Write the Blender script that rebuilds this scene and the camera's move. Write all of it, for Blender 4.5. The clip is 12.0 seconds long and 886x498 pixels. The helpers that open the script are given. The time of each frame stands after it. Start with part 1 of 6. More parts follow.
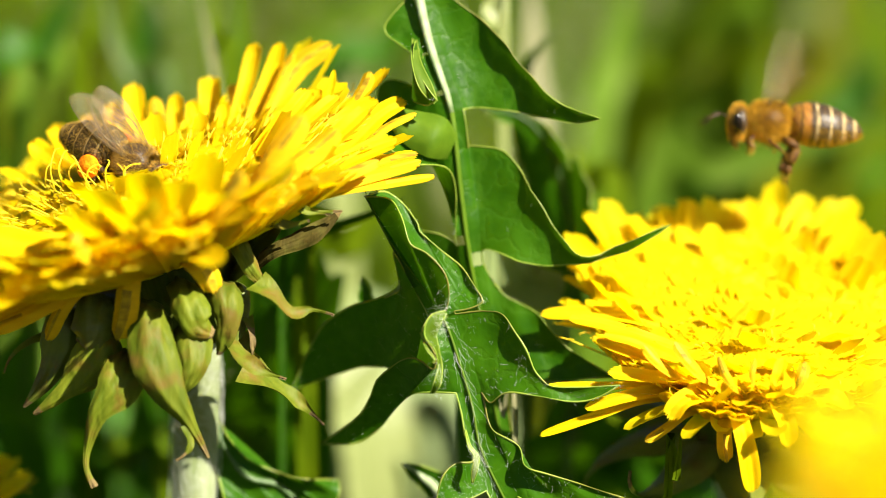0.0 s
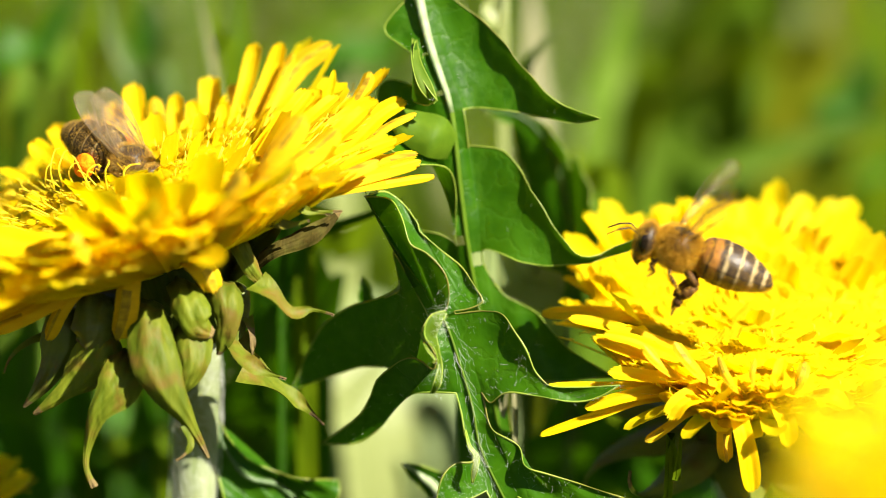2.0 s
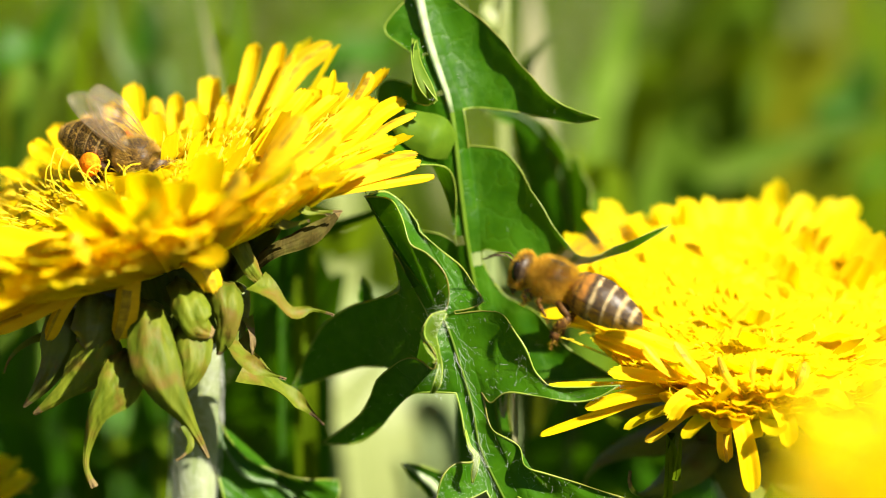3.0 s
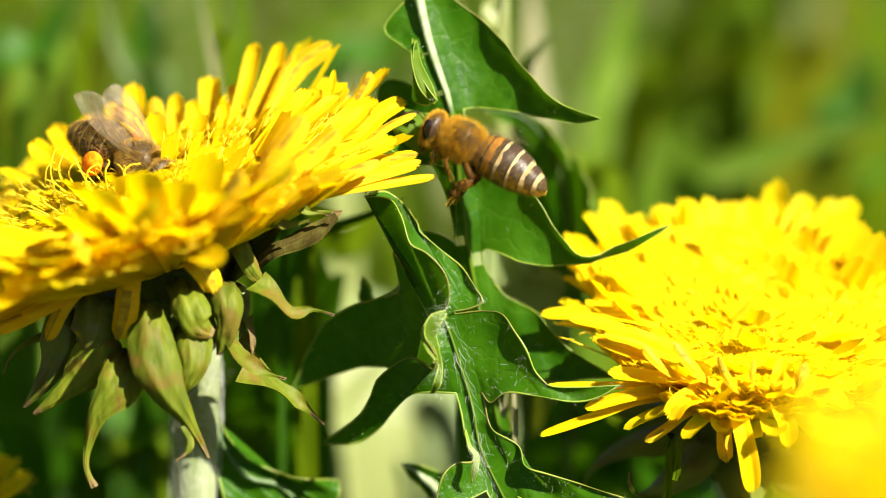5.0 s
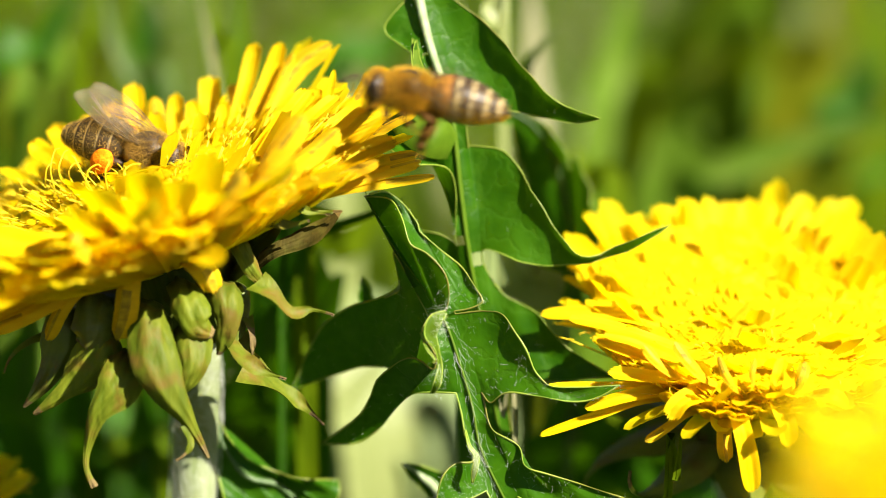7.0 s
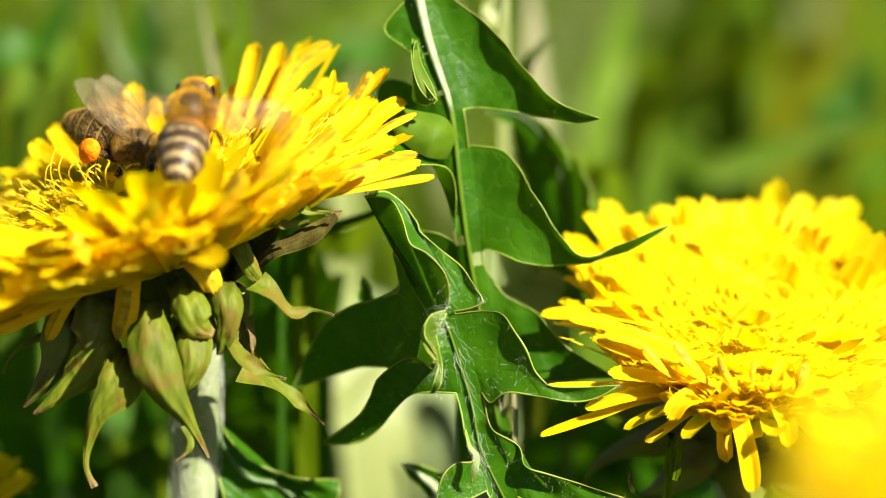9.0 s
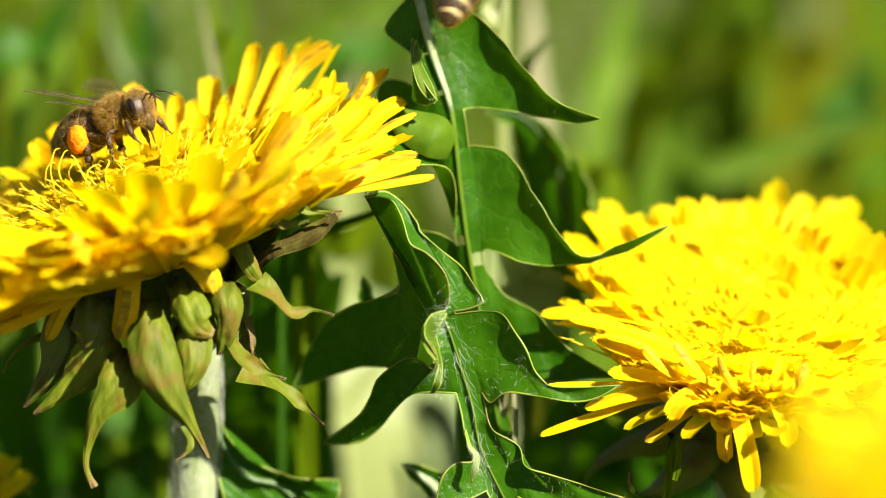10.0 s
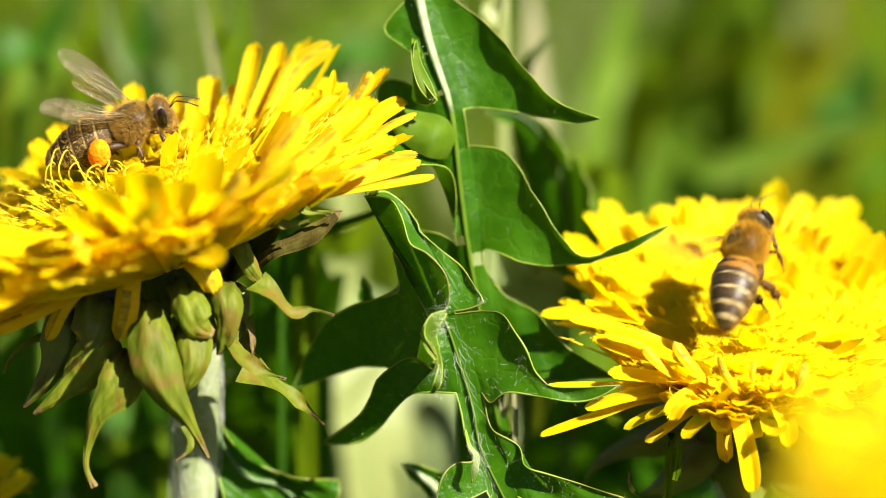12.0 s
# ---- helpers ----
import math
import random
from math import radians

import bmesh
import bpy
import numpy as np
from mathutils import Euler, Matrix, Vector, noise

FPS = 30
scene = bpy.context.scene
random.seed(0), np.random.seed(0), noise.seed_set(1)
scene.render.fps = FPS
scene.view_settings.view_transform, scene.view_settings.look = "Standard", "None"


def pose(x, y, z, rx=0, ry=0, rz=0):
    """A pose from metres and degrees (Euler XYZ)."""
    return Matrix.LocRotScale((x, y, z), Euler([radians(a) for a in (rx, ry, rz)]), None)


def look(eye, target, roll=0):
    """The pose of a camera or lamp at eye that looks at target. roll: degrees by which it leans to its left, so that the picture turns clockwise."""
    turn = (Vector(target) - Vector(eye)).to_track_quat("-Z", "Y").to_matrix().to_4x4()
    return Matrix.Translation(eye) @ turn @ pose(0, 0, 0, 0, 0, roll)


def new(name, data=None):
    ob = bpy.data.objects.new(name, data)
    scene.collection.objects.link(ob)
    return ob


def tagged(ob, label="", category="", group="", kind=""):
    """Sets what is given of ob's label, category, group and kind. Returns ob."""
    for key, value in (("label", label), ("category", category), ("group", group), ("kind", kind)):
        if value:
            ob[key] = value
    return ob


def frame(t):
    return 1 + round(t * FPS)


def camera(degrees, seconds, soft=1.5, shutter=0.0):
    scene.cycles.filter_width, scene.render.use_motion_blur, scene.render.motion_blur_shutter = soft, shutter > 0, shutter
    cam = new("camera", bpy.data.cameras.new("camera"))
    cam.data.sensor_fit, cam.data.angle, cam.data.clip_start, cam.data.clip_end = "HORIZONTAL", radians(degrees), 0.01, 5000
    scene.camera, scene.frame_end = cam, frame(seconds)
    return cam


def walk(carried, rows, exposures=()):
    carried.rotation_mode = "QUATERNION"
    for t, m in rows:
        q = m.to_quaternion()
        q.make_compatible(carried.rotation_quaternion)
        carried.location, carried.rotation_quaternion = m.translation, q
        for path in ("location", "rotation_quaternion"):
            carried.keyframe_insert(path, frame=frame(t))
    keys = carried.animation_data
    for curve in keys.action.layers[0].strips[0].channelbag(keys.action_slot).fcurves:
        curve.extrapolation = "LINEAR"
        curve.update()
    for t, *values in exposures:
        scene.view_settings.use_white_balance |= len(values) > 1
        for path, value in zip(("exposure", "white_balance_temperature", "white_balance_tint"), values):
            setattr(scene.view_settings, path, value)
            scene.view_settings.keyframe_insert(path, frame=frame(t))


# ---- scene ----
# A macro view among flowering dandelions. Lengths in the plan are millimetres.
REACH = 247.0                      # from the camera to the plane of the leaves
LEAN = radians(12)                 # the camera looks down by this much
MID = Vector((0, 0, 120))          # the middle of the plan, above the ground
RIGHT = Vector((1, 0, 0))
AWAY = Vector((0, math.cos(LEAN), -math.sin(LEAN)))
UP = Vector((0, math.sin(LEAN), math.cos(LEAN)))


def at(x, y, w=0.0):
    """World place, mm, of a plan point: x right, y up, w away; the plan fans out with distance."""
    k = (REACH + w) / REACH
    return MID + RIGHT * x * k + UP * y * k + AWAY * w


def plan_way(x, y, w):
    return (RIGHT * x + UP * y + AWAY * w).normalized()


# ---- camera ----
cam = camera(20.0, 12.0, soft=0.85, shutter=0.5)
EYE = (MID - AWAY * REACH) * 0.001
STAND = look(EYE, MID * 0.001)
walk(cam, [(0, STAND), (12, STAND)])
cam.data.dof.use_dof = True
cam.data.dof.focus_distance = 0.243
cam.data.dof.aperture_fstop = 10.2

# ---- light ----
SUN_WAY = Vector((0.55, -0.51, 0.61)).normalized()   # towards the sun
world = bpy.data.worlds.new("sky")
scene.world = world
world.use_nodes = True
sky = world.node_tree.nodes.new("ShaderNodeTexSky")
sky.sky_type, sky.sun_disc = "NISHITA", False
sky.sun_elevation = math.asin(SUN_WAY.z)
sky.sun_rotation = math.atan2(SUN_WAY.x, SUN_WAY.y)
back = world.node_tree.nodes["Background"]
back.inputs["Strength"].default_value = 0.03
world.node_tree.links.new(sky.outputs[0], back.inputs["Color"])
sun = new("sun", bpy.data.lights.new("sun", "SUN"))
sun.data.energy, sun.data.angle, sun.data.color = 5.0, radians(0.5), (1.0, 0.93, 0.79)
sun.matrix_world = look(SUN_WAY * 2, (0, 0, 0))
scene.view_settings.exposure = 1.65


# ---- materials ----
def material(name, base, second=None, rough=0.5, through_light=0.0, grain=400.0, bump=0.0, spec=0.5,
             stretch=(1, 1, 1), third=None, coarse=60.0, through_colour=None, alpha=1.0, sheen=0.0, veins=None):
    """A procedural material: two colours mixed by fine grain, a third in coarse patches, relief, and light let through."""
    m = bpy.data.materials.new(name)
    m.use_nodes = True
    n, l = m.node_tree.nodes, m.node_tree.links
    bsdf, out = n["Principled BSDF"], n["Material Output"]
    bsdf.inputs["Roughness"].default_value = rough
    bsdf.inputs["Specular IOR Level"].default_value = spec
    bsdf.inputs["Alpha"].default_value = alpha
    bsdf.inputs["Sheen Weight"].default_value = sheen
    place = n.new("ShaderNodeTexCoord")
    scale = n.new("ShaderNodeMapping")
    scale.inputs["Scale"].default_value = stretch
    info = n.new("ShaderNodeObjectInfo")
    shift = n.new("ShaderNodeVectorMath")
    l.new(place.outputs["Object"], shift.inputs[0])
    l.new(info.outputs["Random"], shift.inputs[1])
    l.new(shift.outputs[0], scale.inputs["Vector"])
    fine = n.new("ShaderNodeTexNoise")
    fine.inputs["Scale"].default_value, fine.inputs["Detail"].default_value = grain, 4
    l.new(scale.outputs[0], fine.inputs["Vector"])
    ramp = n.new("ShaderNodeMapRange")
    ramp.inputs["From Min"].default_value, ramp.inputs["From Max"].default_value = 0.35, 0.65
    l.new(fine.outputs[0], ramp.inputs["Value"])
    mix = n.new("ShaderNodeMix")
    mix.data_type = "RGBA"
    mix.inputs["A"].default_value = (*base, 1)
    mix.inputs["B"].default_value = (*(second or base), 1)
    l.new(ramp.outputs[0], mix.inputs["Factor"])
    colour = mix.outputs["Result"]
    if third:
        wide = n.new("ShaderNodeTexNoise")
        wide.inputs["Scale"].default_value, wide.inputs["Detail"].default_value = coarse, 3
        l.new(shift.outputs[0], wide.inputs["Vector"])
        edge = n.new("ShaderNodeMapRange")
        edge.inputs["From Min"].default_value, edge.inputs["From Max"].default_value = 0.5, 0.68
        l.new(wide.outputs[0], edge.inputs["Value"])
        more = n.new("ShaderNodeMix")
        more.data_type = "RGBA"
        l.new(edge.outputs[0], more.inputs["Factor"])
        l.new(colour, more.inputs["A"])
        more.inputs["B"].default_value = (*third, 1)
        colour = more.outputs["Result"]
    if veins:
        net = n.new("ShaderNodeTexVoronoi")
        net.feature = "DISTANCE_TO_EDGE"
        net.inputs["Scale"].default_value = 330
        bent = n.new("ShaderNodeMix")
        bent.data_type, bent.blend_type = "RGBA", "LINEAR_LIGHT"
        bent.inputs["Factor"].default_value = 0.0012
        l.new(shift.outputs[0], bent.inputs["A"])
        l.new(fine.outputs["Color"], bent.inputs["B"])
        l.new(bent.outputs["Result"], net.inputs["Vector"])
        line = n.new("ShaderNodeMapRange")
        line.inputs["From Min"].default_value, line.inputs["From Max"].default_value = 0.0, 0.10
        line.inputs["To Min"].default_value, line.inputs["To Max"].default_value = 0.42, 0.0
        l.new(net.outputs[0], line.inputs["Value"])
        traced = n.new("ShaderNodeMix")
        traced.data_type = "RGBA"
        l.new(line.outputs[0], traced.inputs["Factor"])
        l.new(colour, traced.inputs["A"])
        traced.inputs["B"].default_value = (*veins, 1)
        colour = traced.outputs["Result"]
        veinline = line.outputs[0]
    vary = n.new("ShaderNodeHueSaturation")
    spread = n.new("ShaderNodeMapRange")
    spread.inputs["To Min"].default_value, spread.inputs["To Max"].default_value = 0.85, 1.12
    l.new(info.outputs["Random"], spread.inputs["Value"])
    l.new(spread.outputs[0], vary.inputs["Value"])
    l.new(colour, vary.inputs["Color"])
    colour = vary.outputs[0]
    l.new(colour, bsdf.inputs["Base Color"])
    if bump:
        height = fine.outputs[0]
        if veins:
            total = n.new("ShaderNodeMath")
            total.operation = "SUBTRACT"
            l.new(height, total.inputs[0])
            l.new(veinline, total.inputs[1])
            height = total.outputs[0]
        relief = n.new("ShaderNodeBump")
        relief.inputs["Strength"].default_value = bump
        relief.inputs["Distance"].default_value = 0.0003
        l.new(height, relief.inputs["Height"])
        l.new(relief.outputs[0], bsdf.inputs["Normal"])
    if through_light:
        glow = n.new("ShaderNodeBsdfTranslucent")
        if through_colour:
            tint = n.new("ShaderNodeMix")
            tint.data_type, tint.blend_type = "RGBA", "MIX"
            tint.inputs["Factor"].default_value = 0.7
            l.new(colour, tint.inputs["A"])
            tint.inputs["B"].default_value = (*through_colour, 1)
            l.new(tint.outputs["Result"], glow.inputs["Color"])
        else:
            l.new(colour, glow.inputs["Color"])
        both = n.new("ShaderNodeMixShader")
        both.inputs[0].default_value = through_light
        l.new(bsdf.outputs[0], both.inputs[1])
        l.new(glow.outputs[0], both.inputs[2])
        l.new(both.outputs[0], out.inputs["Surface"])
    return m


PETAL = material("petal_yellow", (0.93, 0.67, 0.003), (0.94, 0.82, 0.008), rough=0.55, through_light=0.66, grain=1500,
                 stretch=(0.15, 1, 1), bump=0.25, third=(0.93, 0.68, 0.002), coarse=160, through_colour=(0.96, 0.77, 0.0), spec=0.12)
PETAL_BACK = material("petal_stripe", (0.30, 0.19, 0.010), (0.62, 0.42, 0.012), rough=0.6, through_light=0.25, grain=1800,
                      stretch=(0.08, 1, 1), bump=0.3, spec=0.2)
# duller floret underside, with its half shade also put into the colour
PETAL_UNDER = material("petal_underside_shade", (0.66, 0.43, 0.005), (0.80, 0.56, 0.008), rough=0.6, through_light=0.45, grain=1600,
                       stretch=(0.1, 1, 1), bump=0.3, spec=0.12, through_colour=(0.90, 0.60, 0.0))
STYLE = material("style_gold", (0.90, 0.74, 0.01), (0.88, 0.64, 0.01), rough=0.6, through_light=0.2, grain=3000)
BRACT = material("bract_green", (0.087, 0.122, 0.009), (0.126, 0.158, 0.016), rough=0.5, through_light=0.18, grain=1300,
                 stretch=(0.12, 1, 1), bump=0.3, third=(0.087, 0.077, 0.009), coarse=220, through_colour=(0.253, 0.284, 0.024))
# sunlit copy of the bract green, its light put into a yellower colour
BRACT_LIT = material("bract_green_lit", (0.085, 0.120, 0.003), (0.150, 0.178, 0.009), rough=0.62, spec=0.25, through_light=0.24, grain=900,
                     stretch=(1, 1, 0.15), bump=0.8, third=(0.15, 0.105, 0.012), coarse=380, through_colour=(0.27, 0.28, 0.012))
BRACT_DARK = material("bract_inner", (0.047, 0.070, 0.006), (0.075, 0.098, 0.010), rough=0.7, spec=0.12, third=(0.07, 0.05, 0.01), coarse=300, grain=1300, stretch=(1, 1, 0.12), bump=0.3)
DRY = material("dry_tip", (0.158, 0.111, 0.028), (0.087, 0.055, 0.016), rough=0.8, grain=2500, bump=0.5)
WITHERED = material("bract_withered", (0.030, 0.024, 0.004), (0.065, 0.048, 0.009), rough=0.8, spec=0.1, grain=1500, bump=0.6,
                    stretch=(1, 1, 0.2), third=(0.08, 0.075, 0.012), coarse=260)
STEM = material("stem_pale", (0.237, 0.292, 0.126), (0.332, 0.371, 0.221), rough=0.6, through_light=0.12, grain=900,
                stretch=(1, 1, 0.15), bump=0.4, third=(0.174, 0.213, 0.063), coarse=120)
WOOL = material("white_wool", (0.80, 0.82, 0.74), (0.514, 0.537, 0.458), rough=0.8, through_light=0.3)
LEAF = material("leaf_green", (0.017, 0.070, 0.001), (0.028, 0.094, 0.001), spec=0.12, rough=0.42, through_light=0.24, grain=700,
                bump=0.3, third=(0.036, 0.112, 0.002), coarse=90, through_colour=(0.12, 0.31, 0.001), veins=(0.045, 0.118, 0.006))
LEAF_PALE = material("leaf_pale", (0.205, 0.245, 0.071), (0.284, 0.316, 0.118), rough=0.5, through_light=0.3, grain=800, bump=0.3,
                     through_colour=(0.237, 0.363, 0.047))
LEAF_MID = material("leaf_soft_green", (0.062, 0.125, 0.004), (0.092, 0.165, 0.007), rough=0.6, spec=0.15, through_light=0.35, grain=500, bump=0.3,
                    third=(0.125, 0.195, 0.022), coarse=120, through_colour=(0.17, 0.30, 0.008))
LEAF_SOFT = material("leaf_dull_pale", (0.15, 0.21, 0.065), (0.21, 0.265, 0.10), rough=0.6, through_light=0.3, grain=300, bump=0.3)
# pale rim colour holds the light shining through leaf edges; brown spots are real
EDGE_LIGHT = material("leaf_margin", (0.24, 0.36, 0.03), (0.34, 0.44, 0.06), rough=0.4, through_light=0.35, grain=500,
                  third=(0.20, 0.19, 0.03), coarse=70)
VEIN = material("leaf_vein", (0.221, 0.300, 0.134), (0.348, 0.411, 0.237), rough=0.5, through_light=0.2, grain=900, bump=0.2)
VEIN_DULL = material("leaf_vein_green", (0.040, 0.091, 0.016), (0.071, 0.126, 0.032), rough=0.5, through_light=0.2, grain=900, bump=0.2)
BLADE = material("grass_blade", (0.062, 0.108, 0.001), (0.098, 0.148, 0.002), rough=0.7, spec=0.04, through_light=0.42, grain=150,
                 third=(0.047, 0.103, 0.006), coarse=14, through_colour=(0.237, 0.316, 0.002))
BLADE_BLUE = material("grass_bluish", (0.055, 0.099, 0.013), (0.083, 0.130, 0.020), rough=0.5, spec=0.15, through_light=0.3, grain=150)
BLADE_OLIVE = material("grass_olive", (0.080, 0.100, 0.002), (0.125, 0.135, 0.004), rough=0.7, spec=0.05, through_light=0.4, grain=150,
                       through_colour=(0.21, 0.23, 0.003))
BLADE_DRY = material("grass_dry", (0.221, 0.213, 0.095), (0.269, 0.261, 0.134), rough=0.6, through_light=0.3, grain=200)
SOIL = material("ground_soil", (0.028, 0.047, 0.009), (0.047, 0.079, 0.016), rough=0.9, grain=60, bump=0.8,
                third=(0.071, 0.047, 0.020), coarse=9)


# ---- mesh helpers ----
def bezier(pts, t):
    pts = list(pts)
    while len(pts) > 1:
        pts = [a.lerp(b, t) for a, b in zip(pts, pts[1:])]
    return pts[0]


def spline(pts, t):
    """A smooth curve through the points, t from 0 to 1."""
    n = len(pts) - 1
    i = min(int(t * n), n - 1)
    f = t * n - i
    p0, p1, p2, p3 = pts[max(i - 1, 0)], pts[i], pts[i + 1], pts[min(i + 2, n)]
    return 0.5 * (2 * p1 + (p2 - p0) * f + (2 * p0 - 5 * p1 + 4 * p2 - p3) * f * f + (3 * p1 - p0 - 3 * p2 + p3) * f ** 3)


def sheet(bm, rows, slot=None):
    grid = [[bm.verts.new(p) for p in row] for row in rows]
    for i, (a, b) in enumerate(zip(grid, grid[1:])):
        for j in range(len(a) - 1):
            f = bm.faces.new((a[j], a[j + 1], b[j + 1], b[j]))
            f.smooth = True
            if slot:
                f.material_index = slot(i, j)
    return grid


def tube(bm, pts, radii, sides=8, flat=1.0, slot=0):
    pts = [Vector(p) for p in pts]
    side = None
    rings = []
    for i, p in enumerate(pts):
        ahead = (pts[min(i + 1, len(pts) - 1)] - pts[max(i - 1, 0)]).normalized()
        if side is None:
            side = ahead.orthogonal().normalized()
        side = (side - ahead * side.dot(ahead)).normalized()
        up = ahead.cross(side)
        r = radii[i] if hasattr(radii, "__len__") else radii
        rings.append([bm.verts.new(p + (side * math.cos(a) + up * math.sin(a) * flat) * r)
                      for a in (2 * math.pi * k / sides for k in range(sides))])
    for a, b in zip(rings, rings[1:]):
        for k in range(sides):
            f = bm.faces.new((a[k], a[(k + 1) % sides], b[(k + 1) % sides], b[k]))
            f.smooth, f.material_index = True, slot
    for ring in (rings[0][::-1], rings[-1]):
        f = bm.faces.new(ring)
        f.smooth, f.material_index = True, slot


def ball(bm, centre, radii, rings=14, sides=20, shape=None, slot=0):
    """An ellipsoid along x; shape(s, a) scales its rings, s from -1 (rear) to 1 (front)."""
    cx, cy, cz = centre
    grid = []
    for i in range(rings + 1):
        th = math.pi * i / rings
        s = -math.cos(th)
        grid.append([Vector((cx + s * radii[0],
                             cy + math.sin(th) * math.cos(a) * radii[1] * (shape(s, a) if shape else 1),
                             cz + math.sin(th) * math.sin(a) * radii[2] * (shape(s, a) if shape else 1)))
                     for a in (2 * math.pi * k / sides for k in range(sides + 1))])
    sheet(bm, grid, (lambda i, j: slot))
    bmesh.ops.remove_doubles(bm, verts=bm.verts, dist=0.0005)


def mesh_of(name, bm, materials, shift=None):
    for v in bm.verts:
        v.co = (v.co - shift if shift else v.co) * 0.001
    data = bpy.data.meshes.new(name)
    bm.to_mesh(data)
    bm.free()
    for m in materials if isinstance(materials, (list, tuple)) else (materials,):
        data.materials.append(m)
    return data


def part(name, bm, materials, parent, label="", shift=None, kind=""):
    """Links a bmesh (mm) or a mesh as one object under a thing or a part."""
    data = bm if isinstance(bm, bpy.types.Mesh) else mesh_of(name, bm, materials, shift)
    ob = new(name, data)
    ob.parent = parent
    return tagged(ob, label, kind=kind)


def thing(name, place, label, category, group=""):
    ob = new(name)
    ob.empty_display_size = 0.005
    ob.location = place * 0.001
    return tagged(ob, label, category, group)


# ---- ground ----
bm = bmesh.new()
N = 90
spots = [[None] * (N + 1) for _ in range(N + 1)]
for i in range(N + 1):
    for j in range(N + 1):
        a, b = 2 * i / N - 1, 2 * j / N - 1
        x, y = 1500 * a + 998500 * a ** 15, 1500 * b + 998500 * b ** 15
        z = 6 * noise.noise(Vector((x * 0.02, y * 0.02, 0))) - 6
        spots[i][j] = Vector((x, y, z))
sheet(bm, spots)
ground = new("ground", mesh_of("ground", bm, SOIL))
tagged(ground, "dark meadow soil under the grass", "ground", kind="structure")


# ---- leaves ----
def ground_below(p, dx=0.0, dy=0.0):
    return Vector((p.x + dx, p.y + dy, -4.0))


def leaf(label, rib, lobes_right, lobes_left, root, vein=(0.5, 1.1), wave=0.5, seed=0, matter=None, wing=1.2, hairs=0, vein_matter=None, ripple=1.0, white_to=None, rim=0.08):
    """A toothed dandelion leaf. rib: midrib from tip to base; a lobe: (start, end) on the rib, shoulder, tip, hollow."""
    rng = random.Random(seed)
    matter = matter or LEAF
    ob = thing("dandelion_leaf", root, label, "leaf", "dandelion leaves")
    steps = 13
    bm = bmesh.new()
    edges, spread = [], []

    def cambered(a, b, ease=1.0):
        """A row of the blade from a to b, with a hollow and small waves."""
        row, reach = [], (b - a).length
        for k in range(steps):
            f = k / (steps - 1)
            q = a.lerp(b, f)
            w = noise.noise(q * 0.22 + Vector((seed, 0, 0))) * wave * min(1, reach / 6) * math.sin(math.pi * f) * 1.2
            w += 0.06 * reach * math.sin(math.pi * f) + 0.13 * noise.noise(q * 0.8) * min(1, reach / 4) * math.sin(math.pi * f)
            row.append(q + AWAY * w * ease)
        return row

    for side, lobes in ((1, lobes_right), (-1, lobes_left)):
        phase, rate = rng.uniform(0, 6), 2 * math.pi / rng.uniform(5.5, 8.0)
        tips = [lobe[3] for lobe in lobes]

        def wing_at(m):
            way = (spline(rib, min(m + 0.02, 1)) - spline(rib, max(m - 0.02, 0))).normalized()
            out = way.cross(-AWAY).normalized() * -side
            return spline(rib, m) + out * wing * min(1, m * 8 + 0.05)

        def rippled(points, m0, m1):
            """The lobe's edge with waves that die out at the rib and at the tip."""
            made, run = [], 0.0
            for k, e in enumerate(points):
                run += (e - points[max(k - 1, 0)]).length
                p = spline(rib, m0 + (m1 - m0) * k / (len(points) - 1))
                near = min(1, min((e - q).length for q in tips) / 5)
                body = min(1, (e - p).length / 5) * near * ripple
                made.append(e + AWAY * body * 1.1 * math.sin(run * rate + phase) + (e - p).normalized() * body * 0.55 * math.sin(run * rate * 1.7 + phase * 2))
            return made

        def strip(m0, m1, count):
            """The narrow wing along the rib between two lobes."""
            marks = [m0 + (m1 - m0) * k / count for k in range(count + 1)]
            rows = [cambered(spline(rib, m), wing_at(m)) for m in marks]
            sheet(bm, rows)
            return [wing_at(m) for m in marks]

        edge, last = [], 0.0
        for m0, m1, shoulder, tip, hollow in lobes:
            if m0 > last + 0.03:
                edge += strip(last, m0, 4)
            a, b = wing_at(m0), wing_at(m1)
            upper = (a, *shoulder, tip) if isinstance(shoulder, tuple) else (a, shoulder, tip)
            lower = (b, *hollow[::-1], tip) if isinstance(hollow, tuple) else (b, hollow, tip)

            def curve(pts, t):
                return spline(pts, t) if len(pts) > 4 else bezier(pts, t)
            over = rippled([curve(upper, k / 32) for k in range(33)], m0, (m0 + m1) / 2)
            below = rippled([curve(lower, k / 32) for k in range(33)], m1, (m0 + m1) / 2)
            rows = [[spline(rib, m0 + (m1 - m0) * k / (steps - 1)) for k in range(steps)]]
            rows += [cambered(p, q, min(1, k / 12)) for k, (p, q) in enumerate(zip(over, below))]
            sheet(bm, rows)
            spread += rows
            edge += over + below[-2::-1]
            last = m1
        if last < 0.98:
            edge += strip(last, 1.0, 4)
        edges.append(edge)
    if hairs:
        fuzz = bmesh.new()
        for _ in range(hairs * 2):
            i, k = rng.randrange(len(spread)), rng.randrange(steps)
            p = spread[i][k] - AWAY * 0.05
            d = Vector((rng.gauss(0, 1), rng.gauss(0, 0.6) - 0.5, rng.gauss(0, 1))).normalized() * rng.uniform(0.2, 0.8)
            bend = Vector((rng.gauss(0, 0.2), -0.08, rng.gauss(0, 0.2)))
            tube(fuzz, (p, p + d * 0.5 + bend, p + d), (0.006, 0.005, 0.002), sides=3)
